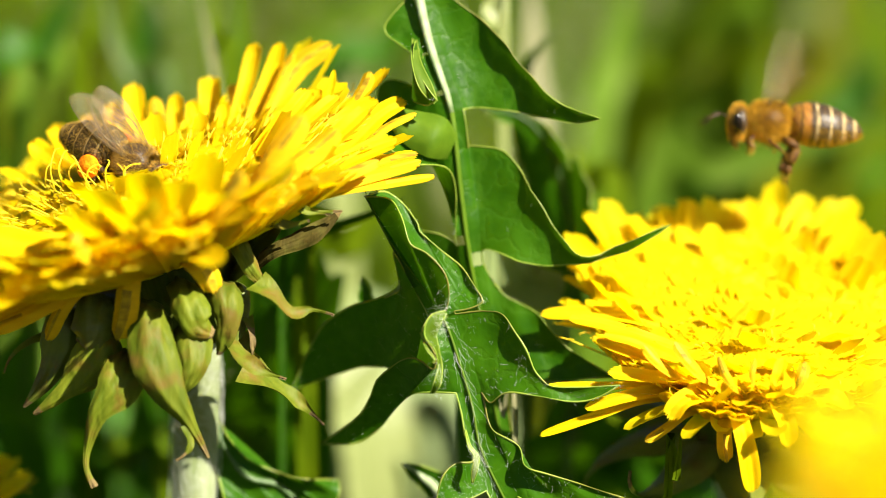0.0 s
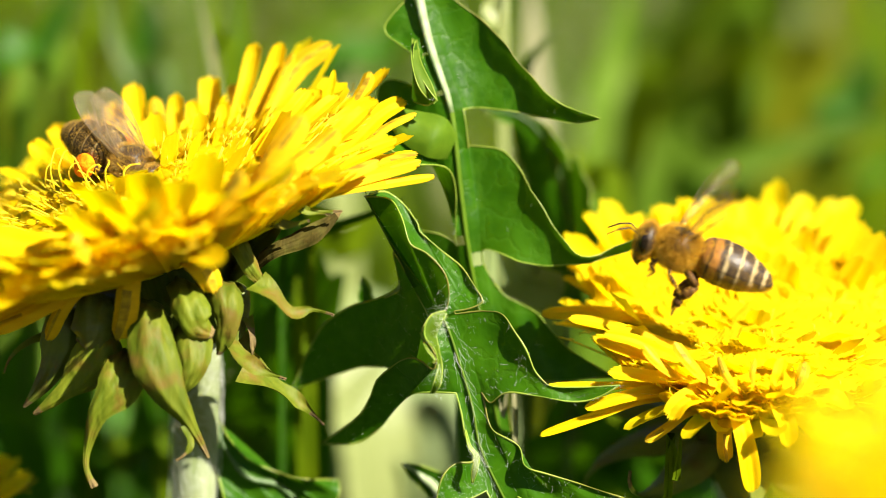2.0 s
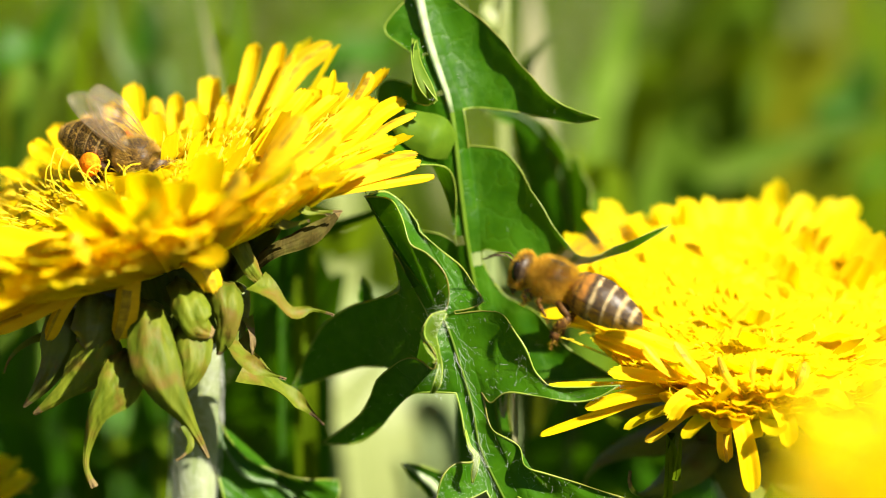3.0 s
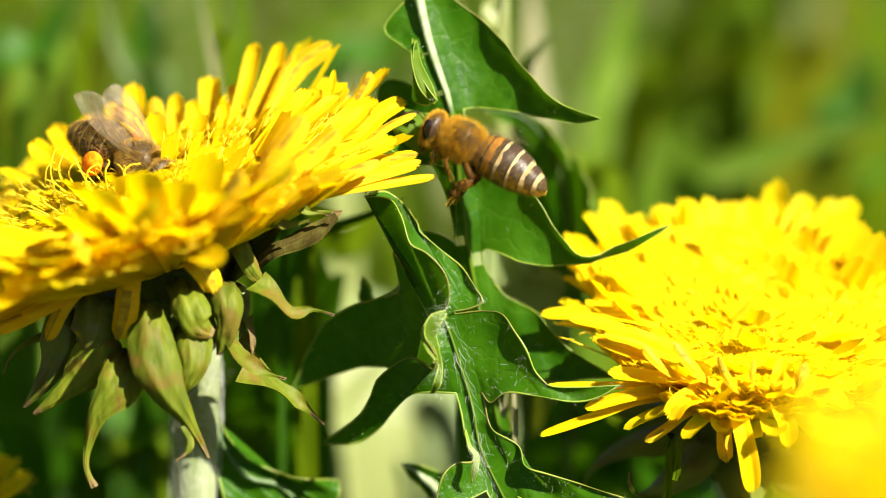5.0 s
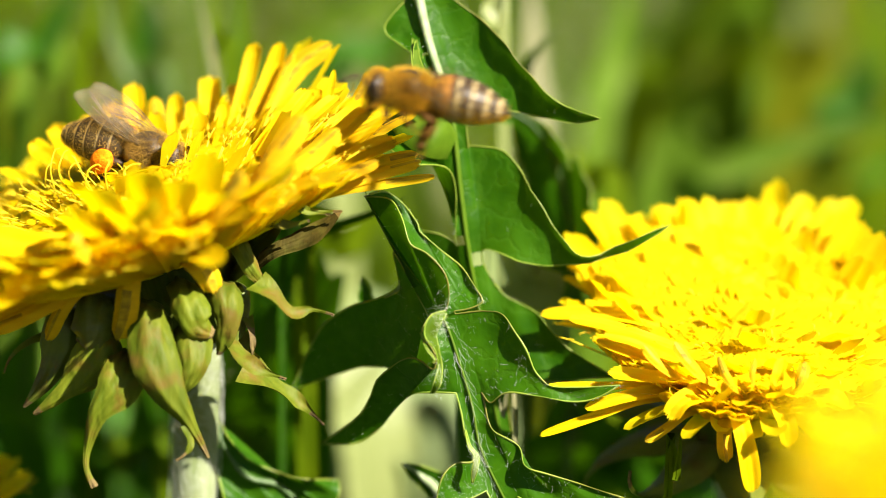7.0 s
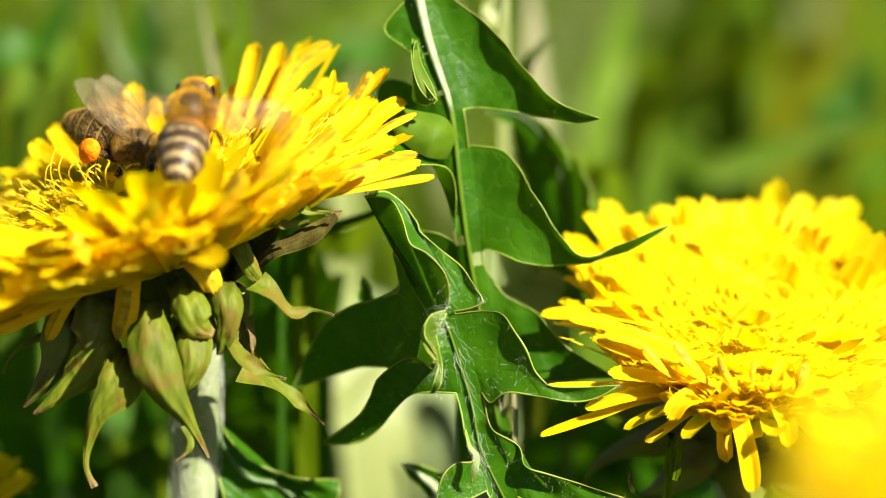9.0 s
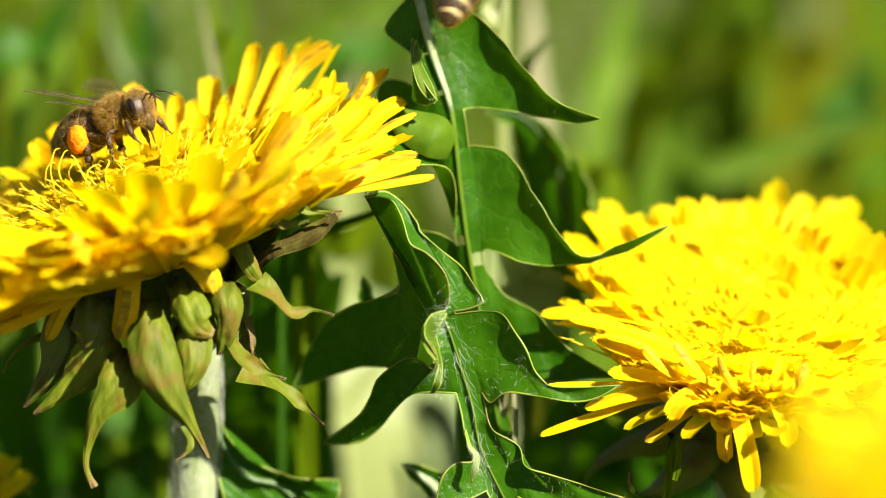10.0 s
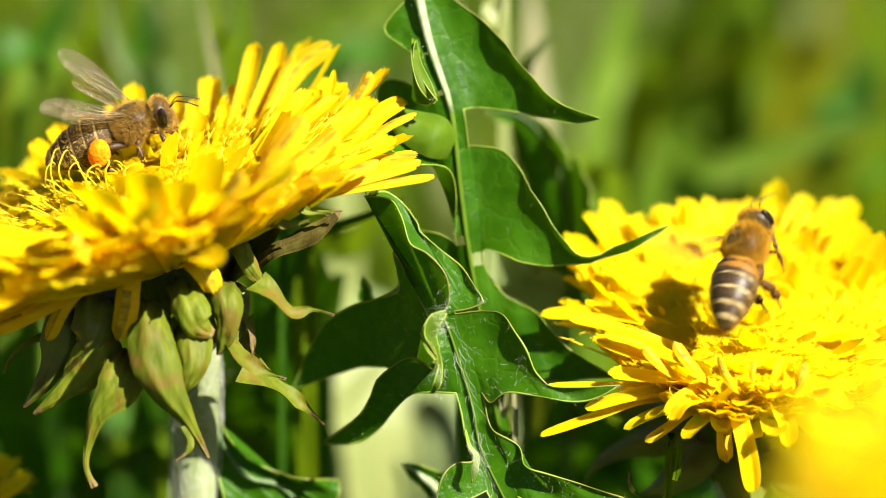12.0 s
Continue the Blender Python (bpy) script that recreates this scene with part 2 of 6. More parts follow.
        part("leaf_hairs", fuzz, WOOL, ob, "fine white hairs", shift=root, kind="stuff")
    part("leaf_blade", bm, matter, ob, shift=root)
    # thin tubes add the bright, light-catching edge of the blade
    for e in edges:
        bm = bmesh.new()
        tube(bm, e, [rim * (1 + 0.8 * noise.noise(p * 0.45)) for p in e], sides=6)
        part("leaf_margin", bm, EDGE_LIGHT, ob, "rim tinted pale as edge light, with brownish spots", shift=root)
    bm = bmesh.new()
    pts = [spline(rib, k / 24) - AWAY * 0.15 for k in range(25)]
    low = [bezier((rib[-1], rib[-1] + (rib[-1] - rib[-2]) * 0.8, root.lerp(rib[-1], 0.3), root), k / 10) for k in range(1, 11)]
    radii = [vein[1] + (vein[0] - vein[1]) / (1 + math.exp((k / 24 - 0.34) * 30)) for k in range(25)] + [vein[1] + 0.12 * k for k in range(10)]
    whole = pts + low
    cut = int(24 * white_to) if white_to else 0
    if cut:
        lower = bmesh.new()
        tube(lower, whole[cut - 1:], [0.30 - 0.008 * k for k in range(len(radii[cut - 1:]))], sides=9, flat=0.7)
        part("midrib", lower, LEAF_MID, ob, "pale green lower midrib", shift=root)
        whole, radii = whole[:cut], [r * (1 - 0.5 * k / cut) for k, r in enumerate(radii[:cut])]
    tube(bm, whole, radii, sides=9, flat=0.7)
    part("midrib", bm, vein_matter or VEIN, ob, "whitish green midrib", shift=root)
    return ob


A_BASE = at(6.7, -25.5, 7.6)
A_RIGHT = [
    (0.0, 0.29, (at(0.6, 24.8, 3.4), at(4.7, 21.7, 2.8), at(8.2, 17.5, 1.6), at(11.2, 14.5, 1)), at(15.5, 12.8, -0.2), (at(12.6, 12.4, 1.6), at(7.7, 13.4, 3.4), at(3.7, 13.9, 4))),
    (0.36, 0.57, (at(2.6, 10.2, 4), at(6.2, 9.5, 3.4), at(8.1, 6.8, 2.2), at(9.9, 3.8, 1.6), at(12.0, 0.7, 1), at(13.9, -0.8, 0.4), at(17.0, 0.2, 0.4), at(19.8, 1.4, 0.4)), at(22.4, 2.4, 0.4),
     (at(19.2, 0.3, 1), at(15.3, -1.1, 1.6), at(12.0, -1.6, 2.2), at(8.1, -1.4, 2.8), at(4.8, -0.1, 4))),
    (0.60, 0.83, (at(5.9, -4.4, 5.8), at(9.3, -6.4, 5.2), at(12.0, -9.5, 4.6)), at(16.9, -12.6, 4), (at(12.0, -12.8, 4.6), at(8.1, -13.8, 5.8)))]
A_LEFT = [
    (0.0, 0.15, (at(-3.4, 24.8, 3.4), at(-5.4, 22.5, 3.4), at(-5.6, 21.4, 3.4), at(-4.3, 20.1, 2.8)), at(-3.0, 19.2, 1.6), (at(-2.2, 18.9, 1), at(-1.6, 18.5, 1.6))),
    (0.155, 0.24, (at(-2.7, 20.4, -0.2), at(-2.9, 18.9, -2), at(-2.0, 16.6, -3.2)), at(-0.7, 14.7, -3.2), (at(-1.6, 14.1, -2), at(-3.1, 14.9, 0.4), at(-1.3, 16.2, 1))),
    (0.25, 0.53, (at(-5.2, 16.7, 4.6), at(-6.7, 13.9, 2.2), at(-5.2, 9.9, -0.8)), at(-2.3, 8.3, -0.8), (at(0.1, 8.1, 1.6), at(1.1, 6.7, 2.8), at(1.3, 3.6, 4))),
    (0.55, 0.80, (at(0.7, 1.5, 5.2), at(-1.8, 1.8, 5.8)), at(-5.2, 2.3, 6.4), at(-0.8, -5.5, 7.6))]
TALL = leaf("tall lobed dandelion leaf with a white midrib behind the flowers",
     [at(-2.7, 26.2, 2.8), at(-1.2, 19.8, 2.8), at(0.8, 13.7, 3.4), at(1.7, 6.2, 4), at(2.6, -0.5, 4.6), at(3.7, -6.6, 5.8), at(4.9, -13.8, 7), A_BASE],
     A_RIGHT, A_LEFT, ground_below(A_BASE, 6, 10), vein=(0.62, 0.13), white_to=0.34, seed=3, hairs=40, ripple=0.22, rim=0.068)

B_BASE = at(6.7, -25.8, -2.5)
B_RIGHT = [
    (0.02, 0.42, (at(-5.2, 5.5, 0.3), at(-2.6, 2.8, -0.2), at(-2.0, 1.4, -0.2), at(1.6, -1.6, -1.3), at(3.4, -4.1, -2.5)), at(3.9, -5.1, -3), at(3.4, -5.9, -3)),
    (0.43, 0.68, (at(4.2, -6.1, -3.5), at(6.2, -6.8, -4.7), at(8.4, -10.5, -5.2), at(9.5, -12.6, -5.2), at(11.3, -13.6, -5.2)), at(17.4, -13.4, -5.8),
     (at(13.9, -15.0, -5.2), at(9.5, -14.5, -4.7), at(6.4, -14.1, -4.1), at(4.7, -15.1, -3))),
    (0.76, 0.97, (at(5.0, -17.9, -3), at(7.3, -19.3, -3.5), at(8.2, -21.4, -4.7), at(10.6, -22.2, -4.7)), at(17.8, -24.5, -5.8), at(9.8, -25.8, -3.5))]
B_LEFT = [
    (0.02, 0.40, (at(-5.3, 4.9, -4.1), at(-4.1, 3.3, -5.2), at(-3.3, 0.6, -5.8), at(-1.5, -0.5, -6.3), at(0.2, -2.5, -6.3), at(0.6, -4.3, -5.8)), at(0.4, -5.7, -5.2), at(0.3, -6.4, -4.1)),
    (0.405, 0.415, (at(-4.7, -0.5, -2), at(-4.3, -2.8, -1), at(-5.2, -4.4, 0), at(-9.6, -5.9, 4), at(-12.4, -8.4, 6.5)), at(-14.9, -13.9, 10), (at(-10.2, -12.2, 8), at(-7.4, -11.5, 6), at(-3.0, -11.6, 0))),
    (0.42, 0.66, (at(-1.1, -6.4, -4.1), at(-2.1, -8.3, -5.8), at(-0.8, -10.3, -6.8), at(-1.0, -11.8, -6.8), at(-3.4, -10.7, -5), at(-6.4, -12.8, -1), at(-8.0, -16.1, 2)), at(-11.9, -19.1, 6),
     (at(-8.6, -19.1, 5), at(-6.2, -17.6, 3), at(-4.7, -15.6, 2), at(-2.7, -14.2, -1))),
    (0.80, 0.93, (at(3.0, -20.7, -3.5), at(1.3, -21.1, -4.6), at(0.0, -22.3, -5.2)), at(-0.7, -24.8, -4.6), at(1.4, -25.5, -4.1))]
CURLED = leaf("curled dark green dandelion leaf with fine hairs",
     [at(-7.7, 5.7, -1.3), at(-5.3, 0.9, -2.5), at(-2.3, -3.3, -3), at(0.1, -6.9, -2.5), at(1.6, -11.1, -2.5), at(2.9, -15.5, -2.5), at(3.8, -19.9, -2.5), B_BASE],
     B_RIGHT, B_LEFT, ground_below(B_BASE, 4, 4), vein=(0.06, 0.15), seed=5, hairs=380, ripple=0.2, vein_matter=LEAF_MID, rim=0.085)



def leaf_fold(points, width, turn, matter, label, parent=CURLED, rimmed=True):
    """A strip of leaf edge rolled over to show its woolly underside, rimmed in the pale edge-light colour."""
    bm, rims = bmesh.new(), ([], [])
    rows = []
    for i in range(25):
        t = i / 24
        p = spline(points, t)
        along = (spline(points, min(1, t + 0.03)) - spline(points, max(0, t - 0.03))).normalized()
        face = (along.cross(RIGHT).cross(along) * 0.3 - AWAY).normalized()
        side = along.cross(face).normalized()
        a = radians(turn) * math.sin(math.pi * t)
        side = side * math.cos(a) + face * math.sin(a)
        h = spline(width, t) / 2
        rows.append([p + side * h * c - AWAY * 0.45 * h * (1 - c * c) + AWAY * 0.12 * noise.noise(p * 0.9 + side * c) for c in (-1, -0.7, -0.35, 0, 0.35, 0.7, 1)])
        rims[0].append(rows[-1][0])
        rims[1].append(rows[-1][-1])
    sheet(bm, rows)
    root = parent.location * 1000
    part("leaf_fold", bm, matter, parent, label, shift=root)
    for e in rims if rimmed else ():
        bm = bmesh.new()
        tube(bm, e, [0.07 * (1 + 0.7 * noise.noise(p * 0.6)) for p in e], sides=6)
        part("leaf_margin", bm, EDGE_LIGHT, parent, "rim tinted pale as edge light, with brownish spots", shift=root)


FOLD = "pale woolly underside of the rolled leaf edge"
leaf_fold([at(0.3, -6.2, -7), at(-0.8, -7.1, -8), at(-1.2, -8.4, -8), at(-0.6, -9.8, -8), at(-0.3, -11.6, -7), at(-0.6, -13.3, -7), at(-1.1, -14.2, -6)], [0.3, 1.5, 1.7, 0.6, 0.6, 0.8, 0.2], 35, LEAF_MID, FOLD)
leaf_fold([at(-2.2, -8.2, -7.5), at(-1.6, -9.8, -8.5), at(-0.8, -10.8, -8.5), at(-1.0, -11.2, -8.5)], [0.1, 0.25, 0.25, 0.1], 40, LEAF_MID, FOLD)
leaf_fold([at(2.2, -17.8, -5), at(2.6, -19.4, -6), at(3.3, -20.4, -6), at(3.1, -21.7, -6), at(2.9, -23.0, -5)], [0.1, 0.3, 0.6, 0.7, 0.1], 30, LEAF_SOFT, FOLD)
leaf_fold([at(-4.6, -1.2, -1), at(-4.0, -2.7, -1), at(-4.4, -3.9, -1), at(-5.8, -4.8, 0)], [0.1, 0.4, 0.5, 0.1], 30, LEAF_SOFT, FOLD)
# lighter sheet added over the side lobe, its sunlight put into the colour
leaf_fold([at(-6.4, 13.9, 3), at(-4.9, 13.1, 1), at(-2.7, 11.8, 1), at(-0.5, 10.9, 1), at(0.9, 9.9, 3)], [0.3, 2.0, 4.0, 4.4, 2.4], 10, LEAF_MID, "paler sheet for the lit face of a side lobe", TALL, False)
leaf_fold([at(-2.8, 20.6, 1), at(-2.6, 18.4, -2), at(-1.8, 16.2, -3), at(-0.7, 14.4, -2)], [0.5, 1.2, 1.6, 0.4], 25, LEAF_MID, "pale rolled side lobe", TALL)

rng = random.Random(51)
fuzz = bmesh.new()
for spot, spread, count in ((at(-0.2, -7.4, -9), 0.7, 90), (at(3.4, -20.6, -7), 0.5, 50), (at(-4.4, -3.3, -1), 0.5, 24), (at(-0.5, -12.4, -8), 0.6, 40)):
    for _ in range(count):
        p = spot + Vector((rng.gauss(0, spread * 0.6), rng.gauss(0, 0.3), rng.gauss(0, spread * 1.3)))
        d = Vector((rng.gauss(0, 1), rng.gauss(0, 0.5), rng.gauss(0, 1))).normalized() * rng.uniform(0.4, 1.1)
        tube(fuzz, (p, p + d * 0.5 + Vector((rng.gauss(0, 0.2), 0, rng.gauss(0, 0.2))), p + d), (0.010, 0.009, 0.004), sides=3)
for _ in range(70):
    # long cobweb hairs lying along the midrib
    t = rng.random()
    p = spline([at(0.4, -6.6, -4), at(1.7, -11.1, -4), at(2.8, -16.1, -4), at(3.7, -19.9, -4), at(5.1, -24.1, -4)], t) + Vector((rng.gauss(0, 0.4), -0.3, 0))
    d = Vector((rng.gauss(0.25, 0.25), rng.gauss(0, 0.1), -1)) * rng.uniform(0.6, 2.4)
    tube(fuzz, (p, p + d * 0.5 + Vector((rng.gauss(0, 0.25), 0, 0)), p + d), (0.006, 0.007, 0.003), sides=3)
part("leaf_wool", fuzz, WOOL, CURLED, "white cobwebby wool", shift=CURLED.location * 1000, kind="stuff")

C_BASE = at(12.6, -6.6, 30)
leaf("arching dandelion leaf in soft focus behind",
     [at(3.7, 13.9, 22), at(8.1, 12.8, 22), at(10.6, 9.5, 24), at(12.0, 5.1, 26), at(12.8, -0.5, 28), C_BASE],
     [(0.1, 0.45, at(11.2, 12.8, 22), at(12.6, 7.8, 20), at(12.0, 7.8, 23)),
      (0.46, 0.9, at(14.2, 10.1, 22), at(15.4, 0.1, 22), at(13.7, -2.2, 26))],
     [(0.15, 0.9, (at(7.6, 11.2, 25), at(7.8, 3.4, 26)), at(11.2, 1.2, 27), at(12.0, -1.6, 28))],
     ground_below(C_BASE, 0, 20), seed=9, wave=0.3, vein=(0.15, 0.35), vein_matter=VEIN_DULL)
E_BASE = at(-12.4, -27.2, 10)
leaf("green leaf curving past the flower stalk",
     [at(-22.4, -16.9, 8), at(-21.3, -19.9, 8), at(-19.1, -22.4, 8), at(-15.8, -23.4, 9), E_BASE],
     [(0.05, 0.95, (at(-19.7, -22.2, 6), at(-14.7, -22.7, 7)), at(-10.2, -22.7, 10), at(-10.2, -25.5, 9))],
     [(0.05, 0.95, at(-22.2, -23.3, 8), at(-21.3, -24.9, 8), at(-16.9, -25.5, 8))],
     ground_below(E_BASE, 10, 0), seed=13, wave=0.3, vein=(0.15, 0.35), vein_matter=VEIN_DULL)
G_BASE = at(0.9, -27.2, 12)
leaf("dark leaf tip below the curled leaf",
     [at(-4.0, -21.1, 8), at(-2.2, -22.2, 9), at(-0.5, -23.8, 10), G_BASE],
     [(0.0, 0.95, at(-1.3, -21.1, 8), at(0.9, -22.7, 10), at(1.4, -24.9, 11))],
     [(0.0, 0.95, at(-3.3, -22.7, 9), at(-0.8, -24.9, 10), at(-0.2, -26.1, 11))],
     ground_below(G_BASE, 0, 6), seed=17, wave=0.2, vein=(0.2, 0.5), wing=0.3)


# ---- dandelion flowers ----
def floret_mesh(length, width, bend, seed, striped):
    """A strap with five small teeth, along x, hollow upwards, bent by bend degrees along its length."""
    rng = random.Random(seed)
    bm = bmesh.new()
    across, along = 5, 8
    rows = []
    p, ang = Vector((0, 0, 0)), 0.0
    twist = rng.uniform(-0.5, 0.5)
    for i in range(along + 1):
        s = i / along
        half = width / 2 * (0.35 + 0.65 * min(1, s * 2.2)) * (1 - 0.14 * (max(0, s - 0.75) / 0.25) ** 2)
        roll = twist * s * s
        row = []
        for j in range(across + 1):
            c = 2 * j / across - 1
            y, z = c * half, 0.30 * half * c * c - 0.1 * half
            y, z = y * math.cos(roll) - z * math.sin(roll), y * math.sin(roll) + z * math.cos(roll)
            tooth = 0.0
            if i == along:
                tooth = (0.30 if j % 2 else -0.2) * width * 0.2 + rng.uniform(-0.1, 0.1) - 0.34 * width * c * c
            row.append(p + Vector((math.cos(ang) * tooth - math.sin(ang) * z, y, math.sin(ang) * tooth + math.cos(ang) * z)))
        rows.append(row)
        step = length / along
        ang += radians(bend) / along * (0.4 + 1.2 * s)
        p = p + Vector((math.cos(ang), 0, math.sin(ang))) * step
    sheet(bm, rows)
    if striped:
        under = [[q - Vector((0, 0, 0.07)) for q in row] for row in rows]
        sheet(bm, [r[::-1] for r in under], lambda i, j: 1 if j == 2 and i > 1 else 0)
    return mesh_of("ray_floret", bm, [PETAL, PETAL_BACK])


FLORETS = {}
for k in range(8):
    for v in range(3):
        size = 7 + 19 * k / 7
        FLORETS[k, v] = floret_mesh(size, 1.95 + 1.05 * k / 7 + 0.25 * v, (-24, -8, 10)[v], 40 + k * 3 + v, k >= 6 and v == 0)


def bract_mesh(length, width, hook, curl, seed):
    """A reflexed bract along x: broad, hollow, ending in a thin curled tip."""
    rng = random.Random(seed)
    bm = bmesh.new()
    rows = []
    p, ang = Vector((0, 0, 0)), radians(hook)
    along = 20
    for i in range(along + 1):
        s = i / along
        half = 0.16 + width / 2 * (0.8 + 0.28 * math.sin(math.pi * min(1, s * 2.2))) / (1 + math.exp((s - 0.60) * 13))
        row = []
        for j in range(7):
            c = 2 * j / 6 - 1
            y, z = c * half, -0.42 * half * abs(c) ** 1.3 + 0.35 * half * max(0, abs(c) - 0.75) + 0.09 * math.sin(9 * s + 3 * c + seed)
            row.append(p + Vector((-math.sin(ang) * z, y + 0.6 * s * s * math.sin(seed * 1.7), math.cos(ang) * z)))
        rows.append(row)
        ang -= radians((115 - hook * 0.2) * max(0, 1 - s * 4.6) / along * 4.4 + curl * s ** 3 * 4 / along)
        p = p + Vector((math.cos(ang), 0, math.sin(ang))) * length / along
    sheet(bm, rows, lambda i, j: 1 if i >= along - 2 else 0)
    under = [[q + Vector((0.02, 0, -0.25)) for q in row] for row in rows]
    sheet(bm, [r[::-1] for r in under], lambda i, j: 1 if i >= along - 2 else 0)
    return mesh_of("bract", bm, [BRACT, DRY])


BRACTS = [bract_mesh(14.5 + v, 5.0 - 0.3 * v, 40, (70, -70, 150, -120)[v], 3 * v + 1) for v in range(4)]


def flower(label, head, axis, count, size, cradle=0.0, sag=0.0, bracts=(), turn=0.0, stalk=2.5, lean=(0, 0), deep=8.5, rim=6.0, dome=1.6, styles=260, filler=260, dips=(), bare=(), flop=1.0, bed_to=0.64, bed_high=0.96, seed=0):
    """A dandelion: stalk, green cup, reflexed bracts (azimuth, drop) and ray florets. head: base of the florets, mm."""
    rng = random.Random(seed)
    z = axis.normalized()
    x = (RIGHT - z * RIGHT.dot(z)).normalized()
    y = z.cross(x)
    foot = head - z * 8
    root = Vector((foot.x + lean[0], foot.y + lean[1], -4))
    ob = thing("dandelion", root, label, "flower", "dandelions")
    turnm = Matrix((x, y, z)).transposed().to_4x4()
    base = Matrix.Translation((head - root) * 0.001) @ turnm

    def dip(az):
        """How far the rim hangs lower on some sides, degrees."""
        return sum(amount * max(0, math.cos(az - radians(side))) ** 3 for side, amount in dips)
    # stalk
    bm = bmesh.new()
    pts = [bezier((foot, foot - z * 5, root.lerp(foot, 0.6), root), k / 16) - root for k in range(17)]
    tube(bm, pts, [stalk * (1.15 - 0.2 * math.sin(math.pi * k / 16)) for k in range(17)], sides=16)
    part("stalk", bm, STEM, ob, "pale green downy hollow stalk")
    fuzz = bmesh.new()
    for _ in range(1500):
        t = rng.random() ** 1.5 * 0.6
        a = rng.uniform(0, 2 * math.pi)
        length, spin = rng.uniform(0.02, 0.06), rng.gauss(0, 0.9)
        pts = []
        for q in range(5):
            p = bezier((foot, foot - z * 5, root.lerp(foot, 0.6), root), t + length * q / 4) - root
            b = a + spin * q / 4
            pts.append(p + Vector((math.cos(b), math.sin(b), 0)) * (stalk * 1.06 + 0.12 + rng.uniform(0, 0.28) * (1 if q else 0)))
        tube(fuzz, pts, (0.007, 0.009, 0.009, 0.007, 0.003), sides=3)
    part("stalk_down", fuzz, WOOL, ob, "white woolly down", kind="stuff")
    # cup with upright inner bracts
    bm = bmesh.new()
    profile = ((-9.5, stalk * 1.0), (-8.5, stalk * 1.5), (-7, 5.2), (-4, 5.6), (-1, 5.9), (0.5, 6.0), (dome * 0.8, 3.5), (dome, 0.05))
    rows = [[Vector((r * math.cos(a), r * math.sin(a), h)) for a in (2 * math.pi * k / 32 for k in range(33))] for h, r in profile]
    sheet(bm, rows)
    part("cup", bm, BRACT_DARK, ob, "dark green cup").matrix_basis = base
    bm = bmesh.new()
    mixed = random.Random(seed + 100)
    for k in range(filler):
        # short florets packed between the long ones, their tips bent outwards
        r = math.sqrt((k + 0.5) / filler) * 0.95
        az = k * 2.39996 + 1.1 + mixed.gauss(0, 0.1)
        way = Vector((math.cos(az), math.sin(az), 0))
        tip = way * 21.5 * size * r * mixed.uniform(0.86, 1.0) + Vector((0, 0, (deep + (rim - deep) * r ** 1.5) * mixed.uniform(0.90, 1.0)))
        tip.z -= dip(az) * r * 0.30
        foot = way * 5.4 * r + Vector((0, 0, dome * (1 - r * r)))
        side = way.cross(tip - foot).normalized() * mixed.uniform(0.75, 1.1)
        lift = (tip - foot).cross(side).normalized() * 0.3
        over = (way * 0.9 * flop + Vector((mixed.gauss(0, 0.25), mixed.gauss(0, 0.25), mixed.uniform(-0.1, 0.35) + 1.3 * (1 - flop)))) * mixed.uniform(0.8, 1.5)
        rows = []
        for q in range(5):
            c = q / 4
            p = foot.lerp(tip, c) + way * 0.8 * math.sin(math.pi * c) - Vector((0, 0, 0.6 * math.sin(math.pi * c)))
            rows.append([p - side * (0.4 + 0.6 * c) + lift, p, p + side * (0.4 + 0.6 * c) + lift])
        for c, wide in ((0.55, 0.92), (0.9, 0.62), (1.0, 0.25)):
            p = tip + over * c
            rows.append([p - side * wide + lift * 0.6, p, p + side * wide + lift * 0.6])
        sheet(bm, rows)
    # a ridged yellow sheet, added so gaps between the tips show no dark shade
    bed = []
    for i in range(15):
        r = bed_to * i / 14
        ring = []
        for k in range(241):
            az = 2 * math.pi * (k % 240) / 240
            high = bed_high * (deep + (rim - deep) * r ** 1.5) + 0.5 * noise.noise(Vector((math.cos(az) * 9 * r, math.sin(az) * 9 * r, seed)) * 3) + 0.3 * (k % 2) * min(1, r * 3)
            ring.append(Vector((math.cos(az), math.sin(az), 0)) * 20.5 * size * r + Vector((0, 0, high - dip(az) * r * 0.30)))
        bed.append(ring)
    sheet(bm, bed)
    part("floret_mass", bm, PETAL, ob, "packed short yellow florets over an added yellow sheet", kind="stuff").matrix_basis = base
    bm = bmesh.new()
    sheet(bm, [[Vector((0.35 * (1 - c * c) - 0.2 + (5.3 + 0.07 * (h + 8)) * 1.0, c * 1.35 * (1 - 0.12 * max(0, h + 2)), h))
                for c in (-1, -0.5, 0, 0.5, 1)] for h in (-8.5, -7, -5, -3, -1, 0.5, 1.5)])
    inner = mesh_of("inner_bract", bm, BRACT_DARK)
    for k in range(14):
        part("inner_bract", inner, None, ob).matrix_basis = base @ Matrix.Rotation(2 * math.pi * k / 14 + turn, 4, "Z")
    for k, (az, drop, tilt) in enumerate(bracts):
        m = Matrix.Rotation(radians(az), 4, "Z") @ Matrix.Translation((0.0054, 0, -0.001 * drop)) @ Matrix.Rotation(radians(-tilt), 4, "Y")
        part("bract", BRACTS[k % 4], None, ob, "reflexed olive green bract with a dry tip").matrix_basis = base @ m
    # florets, from the middle outwards
    golden = math.pi * (3 - 5 ** 0.5)
